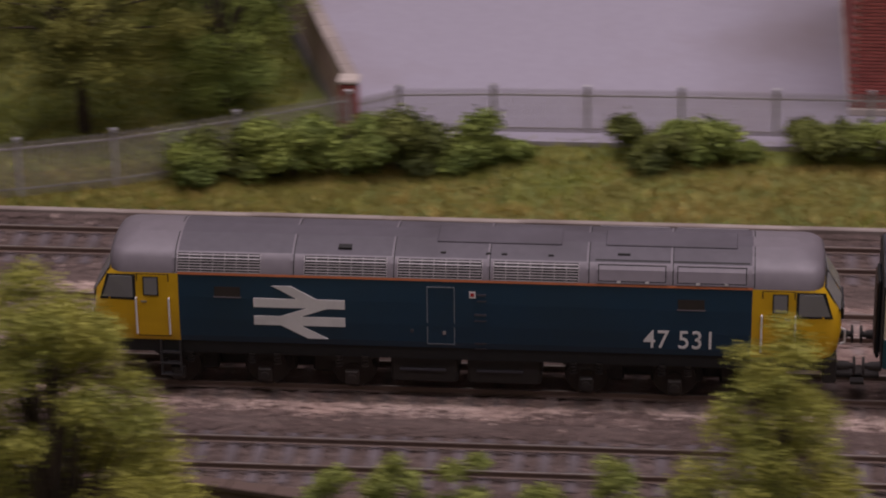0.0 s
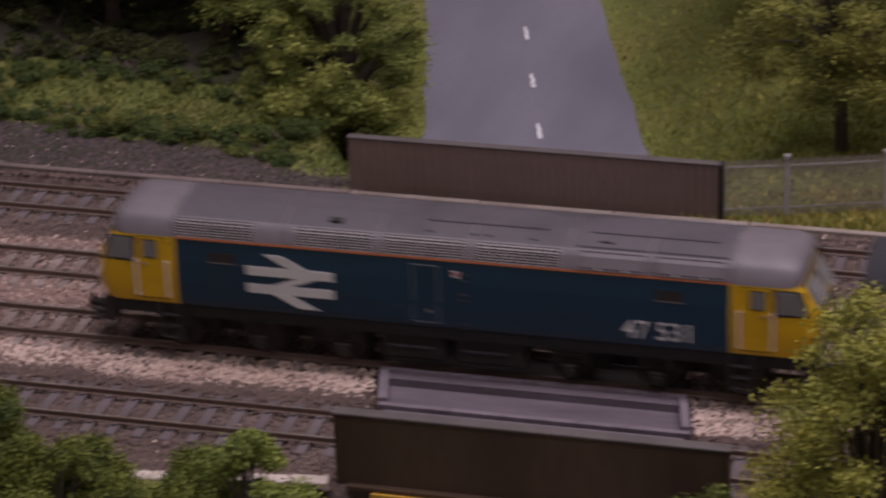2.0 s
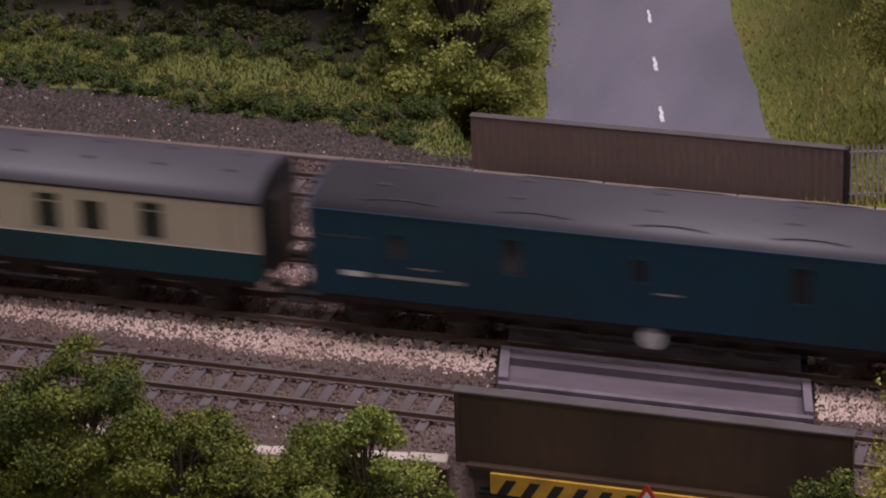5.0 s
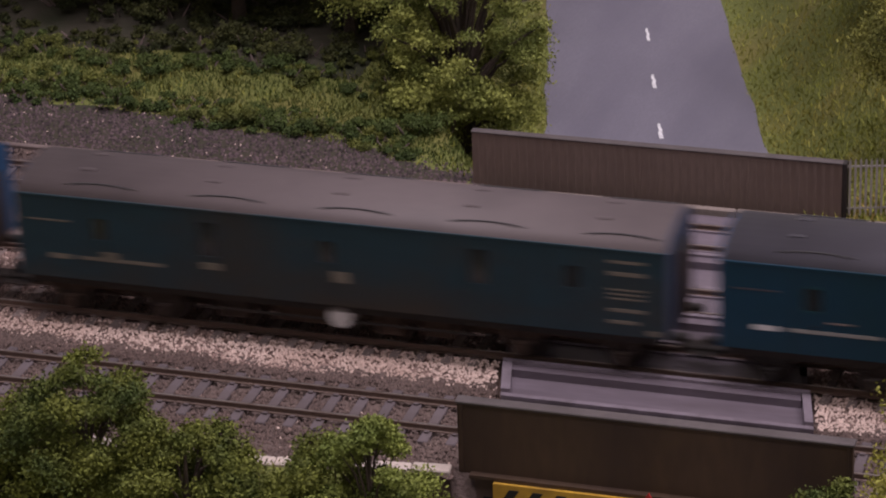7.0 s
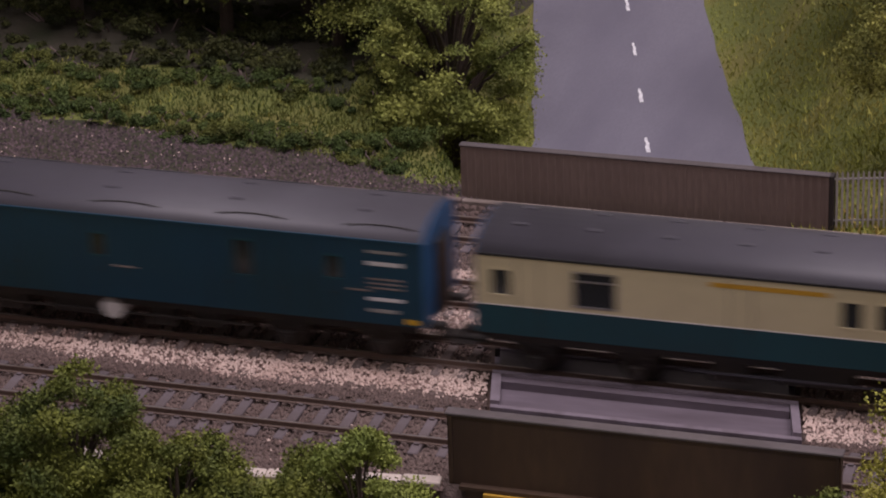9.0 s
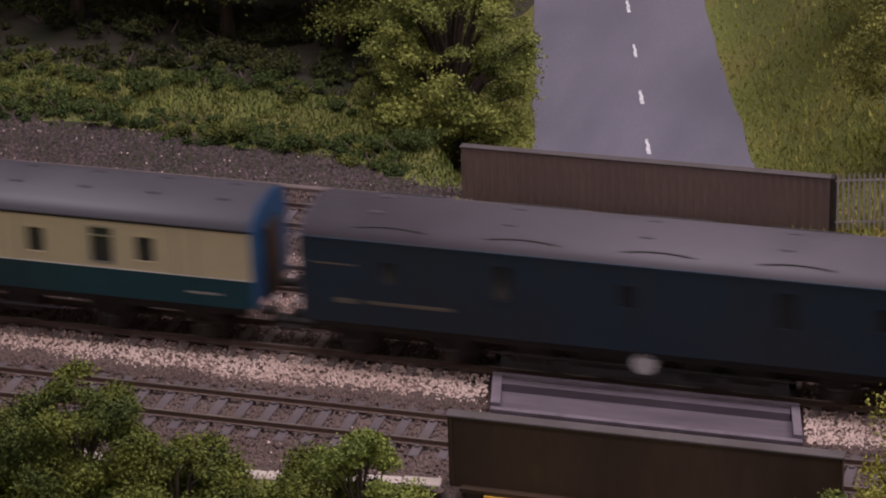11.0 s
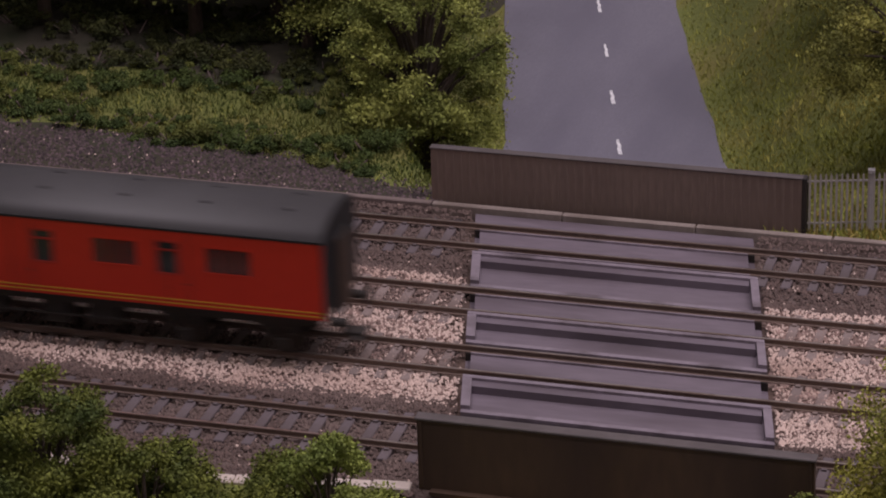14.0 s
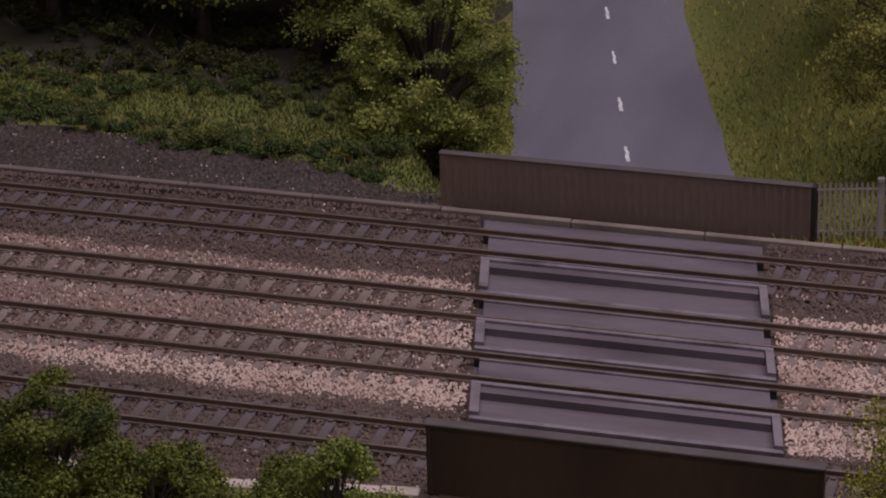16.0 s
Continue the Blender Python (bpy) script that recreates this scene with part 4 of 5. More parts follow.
def buffers(parent, x, way, z=13.8, y=11.2):
    for s in (-1, 1):
        bm = bmesh.new()
        cyl(bm, (x, s * y, z), (x + way * 4.2, s * y, z), 1.7, 1.4, n=14)
        cyl(bm, (x + way * 4.2, s * y, z), (x + way * 5.4, s * y, z), 1.0, n=12)
        cyl(bm, (x + way * 5.4, s * y, z), (x + way * 6.1, s * y, z), 3.1, 2.9, n=20)
        part("buffer", bm, UNDER, parent, "round-headed dark steel buffer")
    bm = boxes((min(x, x + way * 9), max(x, x + way * 9), -2.6, 2.6, 4.6, 6.4), bevel=0.4)
    box(bm, min(x + way * 5, x + way * 8), max(x + way * 5, x + way * 8), -6, 6, 4.2, 5.2)
    part("coupling", bm, UNDER, parent)


SECTION = [(18.8, 16.9), (21, 17.5), (27, 17.75), (35, 17.7), (43.0, 17.3), (44.2, 16.9), (47.6, 15.2), (49.3, 13.4), (50.8, 9.0), (51.6, 3.5)]
NOSE = [(18.8, 2.2), (21, 1.0), (27, 0.0), (35, 0.9), (43.0, 6.0), (44.2, 5.7), (47.6, 5.9), (49.3, 7.2), (50.8, 10.0), (51.6, 14.0)]


def loco_shell(L):
    """Rings of the body from the sill to the roof; returns, per ring, its loop of points."""
    rings = []
    for (z, h), (_, e) in zip(SECTION, NOSE):
        r = min(5.0, h * 0.6)
        half = [(e, 0.0), (e + 0.15, -(h - r) * 0.5), (e + 0.5, -(h - r))]
        for k in range(1, 5):
            a = k / 4 * math.pi / 2
            half.append((e + 0.5 + r - r * math.cos(a), -(h - r) - r * math.sin(a)))
        half += [(max(24, e + r + 4), -h), (29.0, -h)]
        near = half + [(L - x, y) for x, y in half[::-1]]
        loop = near + [(x, -y) for x, y in near[::-1][1:-1]]
        rings.append([(x, y, z) for x, y in loop])
    return rings


def shell_part(rings, pick):
    bm = bmesh.new()
    cache = {}

    def v(i, j):
        if (i, j) not in cache:
            cache[(i, j)] = bm.verts.new(rings[i][j])
        return cache[(i, j)]
    n = len(rings[0])
    for i in range(len(rings) - 1):
        for j in range(n):
            k = (j + 1) % n
            c = [(rings[a][b][q]) for q in (0, 2) for a, b in ((i, j), (i + 1, k))]
            mx, mz = (rings[i][j][0] + rings[i][k][0]) / 2, (rings[i][j][2] + rings[i + 1][j][2]) / 2
            if pick(mx, mz):
                bm.faces.new((v(i, j), v(i, k), v(i + 1, k), v(i + 1, j)))
    return bm


def side_at(z):
    return float(np.interp(z, [s[0] for s in SECTION], [s[1] for s in SECTION]))


def lean_panel(bm, x0, x1, z0, z1, lift, side, thick=0.25):
    """A thin panel that lies on the body's side or roof shoulder."""
    p = []
    for t in (lift, lift + thick):
        for z in (z0, z1):
            for x in (x0, x1):
                p.append(bm.verts.new((x, side * (side_at(z) + t), z + t * 0.25)))
    for f in ((0, 1, 3, 2), (4, 6, 7, 5), (0, 4, 5, 1), (2, 3, 7, 6), (0, 2, 6, 4), (1, 5, 7, 3)):
        bm.faces.new([p[i] for i in f])
    return bm


def loco():
    L = 242.0
    t = thing("diesel_locomotive", (0, 0, 0), "blue diesel locomotive with yellow cabs and silver roof", "locomotive")
    R = loco_shell(L)
    body = part("body", shell_part(R, lambda x, z: z < 43.0 and 29 < x < L - 29), RBLUE, t, "rail-blue steel bodyside", smooth=False)
    roof = part("roof", shell_part(R, lambda x, z: 43.0 < z and (z < 49.3 or not 29 < x < L - 29)), ROOFSILVER, t, "weathered silver-grey roof", smooth=True)
    # crown, top and hatches get the tone with the shading in it
    part("roof_crown", shell_part(R, lambda x, z: z > 49.3 and 29 < x < L - 29), ROOFSHADE, roof, "roof crown in a darker tone painted as shade", smooth=True)
    z, h = SECTION[-1]
    bm = bmesh.new()
    bm.faces.new([bm.verts.new((x, y, z)) for x, y in ((29, -h), (L - 29, -h), (L - 29, h), (29, h))])
    part("roof_top", bm, ROOFSHADE, roof)
    for mid, keep in ((22, lambda x: x < 29.01), (L - 22, lambda x: x > L - 29.01)):
        bm = bmesh.new()
        rim = sorted((p for p in R[-1] if keep(p[0])), key=lambda p: math.atan2(p[1], p[0] - mid))
        bm.faces.new([bm.verts.new(p) for p in rim])
        part("roof_end", bm, ROOFSILVER, roof)
    part("floor", boxes((4, L - 4, -15, 15, 17.2, 18.9)), UNDER, t)
    for s in (-1, 1):
        part("valance", boxes((6, L - 6, min(s * 15.2, s * 16.2), max(s * 15.2, s * 16.2), 14.2, 18.85)), BLACK, t)
    for side in (-1, 1):
        part("cantrail_band", lean_panel(bmesh.new(), 29, L - 29, 42.75, 43.45, 0.1, side, 0.15), ORANGE, body)
    for e in (0, 1):
        fx = (lambda x: x) if e == 0 else (lambda x: L - x)
        cab = part("cab", shell_part(R, (lambda x, z: z < 43.0 and x < 29) if e == 0 else (lambda x, z: z < 43.0 and x > L - 29)), YELLOW, t, "warning-yellow cab", smooth=True)
        for side in (-1, 1):
            def sp(x0, x1, z0, z1, lift, m, name, label="", th=0.25, par=cab, tilt=0.0):
                a, b = sorted((fx(x0), fx(x1)))
                return part(name, lean_panel(bmesh.new(), a, b, z0, z1, lift, side, th), m, par, label)
            # cab side window: frame and pane with raked front edge
            for name, grow, m, lift in (("window_frame", 0.9, BLACK, 0.12), ("window_pane", 0.0, CABGLASS_LIT, 0.30)):
                bm = bmesh.new()
                pts = [(3.4 - grow + 0.8, 34.3 - grow), (14.2 + grow, 34.3 - grow), (14.2 + grow, 41.8 + grow * 0.6), (6.8 - grow, 41.8 + grow * 0.6)]
                vs = []
                for tt in (lift, lift + 0.2):
                    for x, z in pts:
                        d = 0.0 if x > 7 else (7 - x) * 0.12
                        vs.append(bm.verts.new((fx(x), side * (side_at(z) + tt - d), z)))
                bm.faces.new(vs[:4])
                bm.faces.new(vs[4:][::-1])
                for i in range(4):
                    j = (i + 1) % 4
                    bm.faces.new((vs[i], vs[j], vs[4 + j], vs[4 + i]))
                part(name, bm, m, cab)
            sp(15.4, 26.0, 20.2, 42.6, 0.04, UNDERRUST, "door_gap", th=0.1)
            door = sp(15.8, 25.6, 20.6, 42.3, 0.10, YELLOW, "cab_door", "yellow cab door", 0.2)
            sp(17.6, 22.6, 35.0, 41.6, 0.30, BLACK, "window_frame", th=0.15, par=door)
            sp(18.0, 22.2, 35.4, 41.2, 0.42, CABGLASS_LIT, "window_pane", th=0.15, par=door)
            sp(16.8, 18.6, 32.6, 33.2, 0.3, STEEL, "door_handle", th=0.5, par=door)
            for hx in (15.2, 25.9):
                bm = bmesh.new()
                y = side * (side_at(26) + 1.0)
                cyl(bm, (fx(hx), y, 21.6), (fx(hx), y, 34.4), 0.34, n=8)
                for z in (21.8, 34.2):
                    cyl(bm, (fx(hx), y, z), (fx(hx), y - side * 1.2, z), 0.3, n=6)
                part("handrail", bm, WHITE, cab, "white vertical handrail")
        # windscreens on the raked front
        for s in (-1, 1):
            for name, grow, m, lift in (("window_frame", 0.6, BLACK, 0.15), ("window_pane", 0.0, CABGLASS_LIT, 0.35)):
                bm = bmesh.new()
                vs = []
                for tt in (lift, lift + 0.2):
                    for y, z in ((0.9 - grow, 34.6 - grow), (13.2 + grow, 34.6 - grow), (12.6 + grow, 42.0 + grow), (0.9 - grow, 42.0 + grow)):
                        ex = float(np.interp(z, [q[0] for q in NOSE], [q[1] for q in NOSE]))
                        vs.append(bm.verts.new((fx(ex - tt + 0.5 * (y / 12) ** 2), s * y, z)))
                bm.faces.new(vs[:4])
                bm.faces.new(vs[4:][::-1])
                for i in range(4):
                    j = (i + 1) % 4
                    bm.faces.new((vs[i], vs[j], vs[4 + j], vs[4 + i]))
                part(name, bm, m, cab)
            bm = bmesh.new()
            cyl(bm, (fx(-0.9), s * 10, 21.5), (fx(-0.9), s * 10, 26), 0.35, n=6)
            cyl(bm, (fx(-0.9), s * 10, 26), (fx(0.6), s * 10, 26.6), 0.35, n=6)
            cyl(bm, (fx(-0.9), s * 10, 21.5), (fx(0.6), s * 10, 21), 0.35, n=6)
            part("grab_rail", bm, WHITE, cab)
        a, b = sorted((fx(-0.5), fx(0.4)))
        part("headcode_panel", boxes((a, b, -8, 8, 28.8, 32.8), bevel=0.2), BLACK, cab)
        a, b = sorted((fx(1.5), fx(6)))
        part("buffer_beam", boxes((a, b, -16, 16, 9.5, 18.8), bevel=0.6), UNDER, t)
        buffers(t, fx(1.5), -1 if e == 0 else 1)
        a, b = sorted((fx(22.0), fx(29.0)))
        for s in (-1, 1):
            y0, y1 = sorted((s * 16.2, s * 17.2))
            bm = bmesh.new()
            for x in (a, b - 0.7):
                box(bm, x, x + 0.7, y0, y1, 6, 18.6)
            for z in (6, 10, 14):
                box(bm, a, b, y0 - 0.3, y1 + 0.3, z, z + 0.6)
            part("step", bm, ROOFDARK, t, "open metal cab steps")
    # grilles along the roof shoulder
    for side in (-1, 1):
        for gx0, gx1 in ((28.9, 55.7), (70, 96.4), (100, 127), (130.7, 157.8)):
            bm = bmesh.new()
            for z0, z1 in ((43.5, 44.2), (44.2, 47.6), (47.6, 48.9)):
                lean_panel(bm, gx0, gx1, z0, z1, 0.06, side, 0.1)
            g = part("grille", bm, GRILLE, roof, "slatted cooling grille")
            bm = bmesh.new()
            for k in range(7):
                z = 43.6 + k * 0.8
                lean_panel(bm, gx0 + 0.3, gx1 - 0.3, z, z + 0.22, 0.16, side, 0.12)
            for k in range(8):
                x = gx0 + (gx1 - gx0) * k / 7
                for z0, z1 in ((43.5, 44.2), (44.2, 47.6), (47.6, 48.9)):
                    lean_panel(bm, x - 0.08, x + 0.08, z0, z1, 0.16, side, 0.06)
            part("slats", bm, SLAT, g)
        for gx0, gx1 in ((163.5, 186), (188.6, 211.5)):
            bm = bmesh.new()
            lean_panel(bm, gx0, gx1, 43.7, 44.1, 0.0, side, 0.45)
            lean_panel(bm, gx0, gx1, 48.9, 49.25, 0.0, side, 0.45)
            for x in (gx0, gx1 - 0.4):
                for z0, z1 in ((44.1, 47.6), (47.6, 48.9)):
                    lean_panel(bm, x, x + 0.4, z0, z1, 0.0, side, 0.45)
            edge = bmesh.new()
            for z0, z1 in ((44.15, 47.6), (47.6, 48.85)):
                lean_panel(edge, gx0 + 0.45, gx1 - 0.45, z0, z1, 0.02, side, 0.06)
            part("radiator_gap", edge, GRILLE, roof)
            part("radiator_frame", bm, ROOFSILVER, roof)
            shutter = bmesh.new()
            for z0, z1 in ((44.45, 47.6), (47.6, 48.6)):
                lean_panel(shutter, gx0 + 0.75, gx1 - 0.75, z0, z1, 0.1, side, 0.1)
            part("radiator_shutter", shutter, ROOFSILVER, roof)
            for x in (gx0 + 6.5, gx0 + 15.5):
                part("catch", lean_panel(bmesh.new(), x, x + 1.2, 43.9, 44.5, 0.4, side, 0.4), STEEL, roof)
        for x in (27.6, 66, 98.2, 128.9, 160.5, 187.2, 213):
            bm, gap = bmesh.new(), bmesh.new()
            for z0, z1 in ((43.5, 44.2), (44.2, 47.6), (47.6, 49.3), (49.3, 50.8), (50.8, 51.6)):
                lean_panel(bm, x - 0.3, x + 0.3, z0, z1, 0.0, side, 0.22)
                lean_panel(gap, x + 0.4, x + 0.7, z0, z1, -0.02, side, 0.06)
            part("roof_rib", bm, ROOFSILVER, roof)
            part("roof_seam", gap, GRILLE, roof)
        part("hatch_edge", lean_panel(bmesh.new(), 163, 212, 49.5, 49.75, 0.0, side, 0.1), GRILLE, roof)
    part("roof_hatch", boxes((112, 152, -6, 6, 51.0, 51.8), bevel=0.2), ROOFSHADE, roof)
    part("roof_hatch", boxes((166, 208, -5.5, 5.5, 51.2, 51.9), bevel=0.25), ROOFSHADE, roof)
    part("roof_opening", boxes((80.5, 84.8, -11.2, -8.4, 50.0, 50.95), bevel=0.1), GRILLE, roof)
    part("roof_opening", boxes((170, 174, -10.4, -9.4, 50.2, 50.75)), GRILLE, roof)
    for x in (113.5, 128, 133, 148):
        part("hatch_clip", boxes((x, x + 1.6, -11.6, -10.8, 49.9, 50.5)), ROOFDARK, roof)
    # bodyside: arrows, number, doors, vents
    frame_grey = mat("door_frame_grey", (0.20, 0.22, 0.25), 0.5, s=300, big=40)
    for side in (-1, 1):
        def dec(x0, x1, z0, z1, m, name, lift=0.08, th=0.12, par=body):
            return part(name, lean_panel(bmesh.new(), x0, x1, z0, z1, lift, side, th), m, par)
        bm = bmesh.new()
        y0, y1 = side * 17.72, side * 17.95
        arrow = [[(52, 35.2), (81.6, 35.2), (81.6, 32.0), (52, 32.0)], [(52, 28.9), (81.6, 28.9), (81.6, 25.7), (52, 25.7)],
                 [(58.2, 39.7), (64.4, 39.7), (73.0, 35.1), (66.4, 35.1)], [(69.6, 32.1), (60.4, 28.8), (66.9, 28.8), (76, 32.1)],
                 [(60.5, 25.8), (67.2, 25.8), (76, 21.2), (69.5, 21.2)]]
        arrow = [[(x + 1.3, z) for x, z in poly] for poly in arrow]
        for k, poly in enumerate(arrow):
            prism(bm, poly, y0, y1 + side * 0.004 * k)
        part("emblem", bm, WHITE, body, "white double-arrow emblem")
        for x in (40.7, 189.5):
            v = dec(x, x + 8.4, 35.4, 38.8, UNDER, "vent")
            dec(x - 0.3, x + 8.7, 35.0, 35.4, ROOFSILVER, "vent_lip", 0.1, 0.2, v)
        d = dec(109.6, 118, 20.6, 40.6, RBLUE, "engine_room_door", 0.05, 0.2)
        for x0, x1, z0, z1 in ((109.3, 109.6, 20.4, 40.8), (118.0, 118.3, 20.4, 40.8), (109.3, 118.3, 40.6, 40.9), (109.3, 118.3, 20.2, 20.6)):
            dec(x0, x1, z0, z1, frame_grey, "door_frame", 0.1, 0.28, d)
        dec(114.4, 115.4, 24, 25.2, STEEL, "door_handle", 0.25, 0.4, d)
        dec(123, 125, 37.2, 39.6, WHITE, "notice", 0.1)
        dec(123.4, 124.6, 37.8, 39.0, SIGNRED, "notice_mark", 0.24)
        for z in (38, 31, 20.6):
            dec(125.5 if z > 37 else 124.6, 128.4, z, z + 0.7, ROOFGREY, "fitting", 0.08, 0.25)
            dec(125.5 if z > 37 else 124.6, 128.4, z - 2.0, z - 1.6, ROOFGREY, "fitting", 0.08, 0.25)
        bm = cyl(bmesh.new(), (104.5, side * 17.6, 25), (104.5, side * 18.0, 25), 0.6, n=10)
        part("fitting", bm, ROOFGREY, body)
        cu = bpy.data.curves.new("number", "FONT")
        cu.body, cu.size, cu.extrude = "47 531", 0.0090, 0.00006
        cu.space_character = 1.04
        cu.offset = 0.00004
        tmp = new("number_text", cu)
        dg = bpy.context.evaluated_depsgraph_get()
        me = bpy.data.meshes.new_from_object(tmp.evaluated_get(dg))
        bpy.data.objects.remove(tmp)
        me.materials.clear()
        me.materials.append(WHITE)
        o = new("number", me)
        o.parent = body
        o["label"] = "white running number"
        o.scale = (0.9, 1, 1)
        if side < 0:
            o.location, o.rotation_euler = Vector((178.7, -17.86, 21.6)) * MM, (radians(90), 0, 0)
        else:
            o.location, o.rotation_euler = Vector((201.8, 17.86, 21.6)) * MM, (radians(90), 0, radians(180))
    # running gear
    for x in (56.0, 189.0):
        bogie(t, x, 57.0, 3, 16.2, UNDER)
    bm = boxes((97, 119, -14.5, 14.5, 4.6, 17.4), (122, 146, -14.5, 14.5, 4.6, 17.4), bevel=1.0)
    tank = part("fuel_tank", bm, UNDER, t, "black underfloor tank")
    for x in (100, 125):
        part("tank_rail", boxes((x, x + 15, -15.3, -14.6, 9.4, 10.0)), ROOFGREY, tank)
    part("filler", boxes((149, 151.5, -15.5, -12, 13.5, 16.4), bevel=0.4), KERB, t)
    part("filler", boxes((91, 92.4, -15.5, -12, 13.8, 16.0), bevel=0.3), KERB, t)
    return t


def coach_side(parent, y, side, L, z0, z1, m, windows, name):
    """A bodyside sheet with window openings (x0, x1, z0, z1)."""
    bm = bmesh.new()
    xs = sorted({0.0, L, *[w[0] for w in windows], *[w[1] for w in windows]})
    zs = sorted({z0, z1, *[w[2] for w in windows], *[w[3] for w in windows]})
    for a, b in zip(xs, xs[1:]):
        for c, d in zip(zs, zs[1:]):
            mx, mz = (a + b) / 2, (c + d) / 2
            if any(w[0] < mx < w[1] and w[2] < mz < w[3] for w in windows):
                continue
            box(bm, a, b, min(y, y - side * 0.7), max(y, y - side * 0.7), c, d)
    bmesh.ops.remove_doubles(bm, verts=bm.verts, dist=0.001)
    return part(name, bm, m, parent)


def coach(label, category, L, style):
    """style: dict of upper, lower, roof, end materials, waist height, windows and extras."""
    t = thing(style.get("name", "railway_coach"), (0, 0, 0), label, category, "train of coaches and vans")
    zb, zt, hw = style["foot"], style["eaves"], 17.9
    k = (51.4 - zt) / 8.7
    waist = style["waist"]
    wins = style["windows"]
    for side in (-1, 1):
        if waist > zb:
            coach_side(t, side * hw, side, L, zb, waist, style["lower"], [], "lower_side")
        up = coach_side(t, side * hw, side, L, waist, zt, style["upper"], [w[:4] for w in wins], "upper_side")
        for w in wins:
            x0, x1, a, b, kind = w
            bm = bmesh.new()
            yi, yo = sorted((side * (hw - 0.5), side * (hw + 0.12)))
            f = 0.28 if kind == "close" else 0.35
            box(bm, x0 - f, x0 + f, yi, yo, a - f, b + f)
            box(bm, x1 - f, x1 + f, yi, yo, a - f, b + f)
            box(bm, x0 + f, x1 - f, yi, yo, a - f, a + f)
            box(bm, x0 + f, x1 - f, yi, yo, b - f, b + f)
            if kind == "vent":
                box(bm, x0 + f, x1 - f, yi, yo, b - 3.4, b - 2.8)
            wd = part("window", bm, style["frame"] if kind != "vent" else style.get("vent_frame", STEEL), up)
            y0, y1 = sorted((side * (hw - 0.45), side * (hw - 0.25)))
            part("pane", boxes((x0, x1, y0, y1, a, b)), {"blind": BLIND, "frost": FROST}.get(kind, GLASS), wd)
        part("gutter", boxes((0, L, min(side * 17.4, side * 18.25), max(side * 17.4, side * 18.25), zt - 0.1, zt + 0.7)), style.get("gutter", BLACK), t)
        for z, h in style.get("lines", ()):
            part("line", boxes((0.2, L - 0.2, min(side * hw, side * (hw + 0.1)), max(side * hw, side * (hw + 0.1)), z, z + h)), style["line"], t)
        for x0, x1, a, b, m in style.get("marks", ()):
            part("marking", boxes((x0, x1, min(side * hw, side * (hw + 0.12)), max(side * hw, side * (hw + 0.12)), a, b)), m, up)
        for x in style.get("doors", ()):
            bm = bmesh.new()
            for dx in (0, 7.5):
                box(bm, x + dx, x + dx + 0.22, min(side * hw, side * (hw + 0.1)), max(side * hw, side * (hw + 0.1)), zb + 0.8, zt - 1.2)
            box(bm, x + 6.2, x + 7.0, min(side * hw, side * (hw + 0.5)), max(side * hw, side * (hw + 0.5)), 25.4, 25.9)
            part("door_edge", bm, style["lower"] if waist > 30 else UNDER, up)
        part("solebar", boxes((2, L - 2, min(side * 15.5, side * 16.6), max(side * 15.5, side * 16.6), zb - 2.8, zb)), UNDER, t)
    # added solid box, coloured dark as the unlit inside, keeps the windows dark
    part("interior", boxes((1.2, L - 1.2, -15.6, 15.6, zb + 0.4, zt - 0.6)), INSIDE_SHADE, t)
    part("underside", boxes((0.5, L - 0.5, -16.6, 16.6, zb - 0.6, zb + 0.3)), UNDER, t)
    # roof
    bm = bmesh.new()
    prof = [(-17.9, zt), (-17.2, zt + 2.4 * k), (-15.6, zt + 4.6 * k), (-12.8, zt + 6.4 * k), (-8.6, zt + 7.8 * k), (-4.2, zt + 8.5 * k), (0, zt + 8.7 * k)]
    prof += [(-y, z) for y, z in prof[::-1][1:]]
    A = [bm.verts.new((0, y, z)) for y, z in prof]
    B = [bm.verts.new((L, y, z)) for y, z in prof]
    for i in range(len(prof) - 1):
        bm.faces.new((A[i], A[i + 1], B[i + 1], B[i]))
    bm.faces.new(A[::-1])
    bm.faces.new(B)
    roof = part("roof", bm, style["roof"], t, smooth=False)
    roof.data.polygons.foreach_set("use_smooth", [len(p.vertices) == 4 for p in roof.data.polygons])
    n = style.get("vents", 8)
    vent = None
    for i in range(n):
        for yy in (-6.5, 6.5):
            at = (L * (i + 0.5) / n, yy, zt + 8.0 * k)
            if vent is None:
                vent = part("roof_vent", boxes((-1.5, 1.5, -0.8, 0.8, -0.4, 0.9), bevel=0.35), style["roof"], roof, at=at)
            else:
                again(vent, at)
    for x in style.get("arcs", ()):
        for s in (-1, 1):
            bm = bmesh.new()
            rows = []
            for j in range(9):
                q = 1 - ((j - 4) / 4.2) ** 2
                yy, zz = s * (14.9 - 1.2 * q), zt + (5.05 + 0.75 * q) * k
                rows.append([bm.verts.new((x - 12 + j * 3, yy + a, zz + c)) for a, c in ((-0.3, -0.25), (0.3, -0.25), (0.3, 0.35), (-0.3, 0.35))])
            for ra, rc in zip(rows, rows[1:]):
                for m4 in range(4):
                    bm.faces.new((ra[m4], ra[(m4 + 1) % 4], rc[(m4 + 1) % 4], rc[m4]))
            bm.faces.new(rows[0][::-1])
            bm.faces.new(rows[-1])
            part("rain_strip", bm, ROOFDARK, roof)
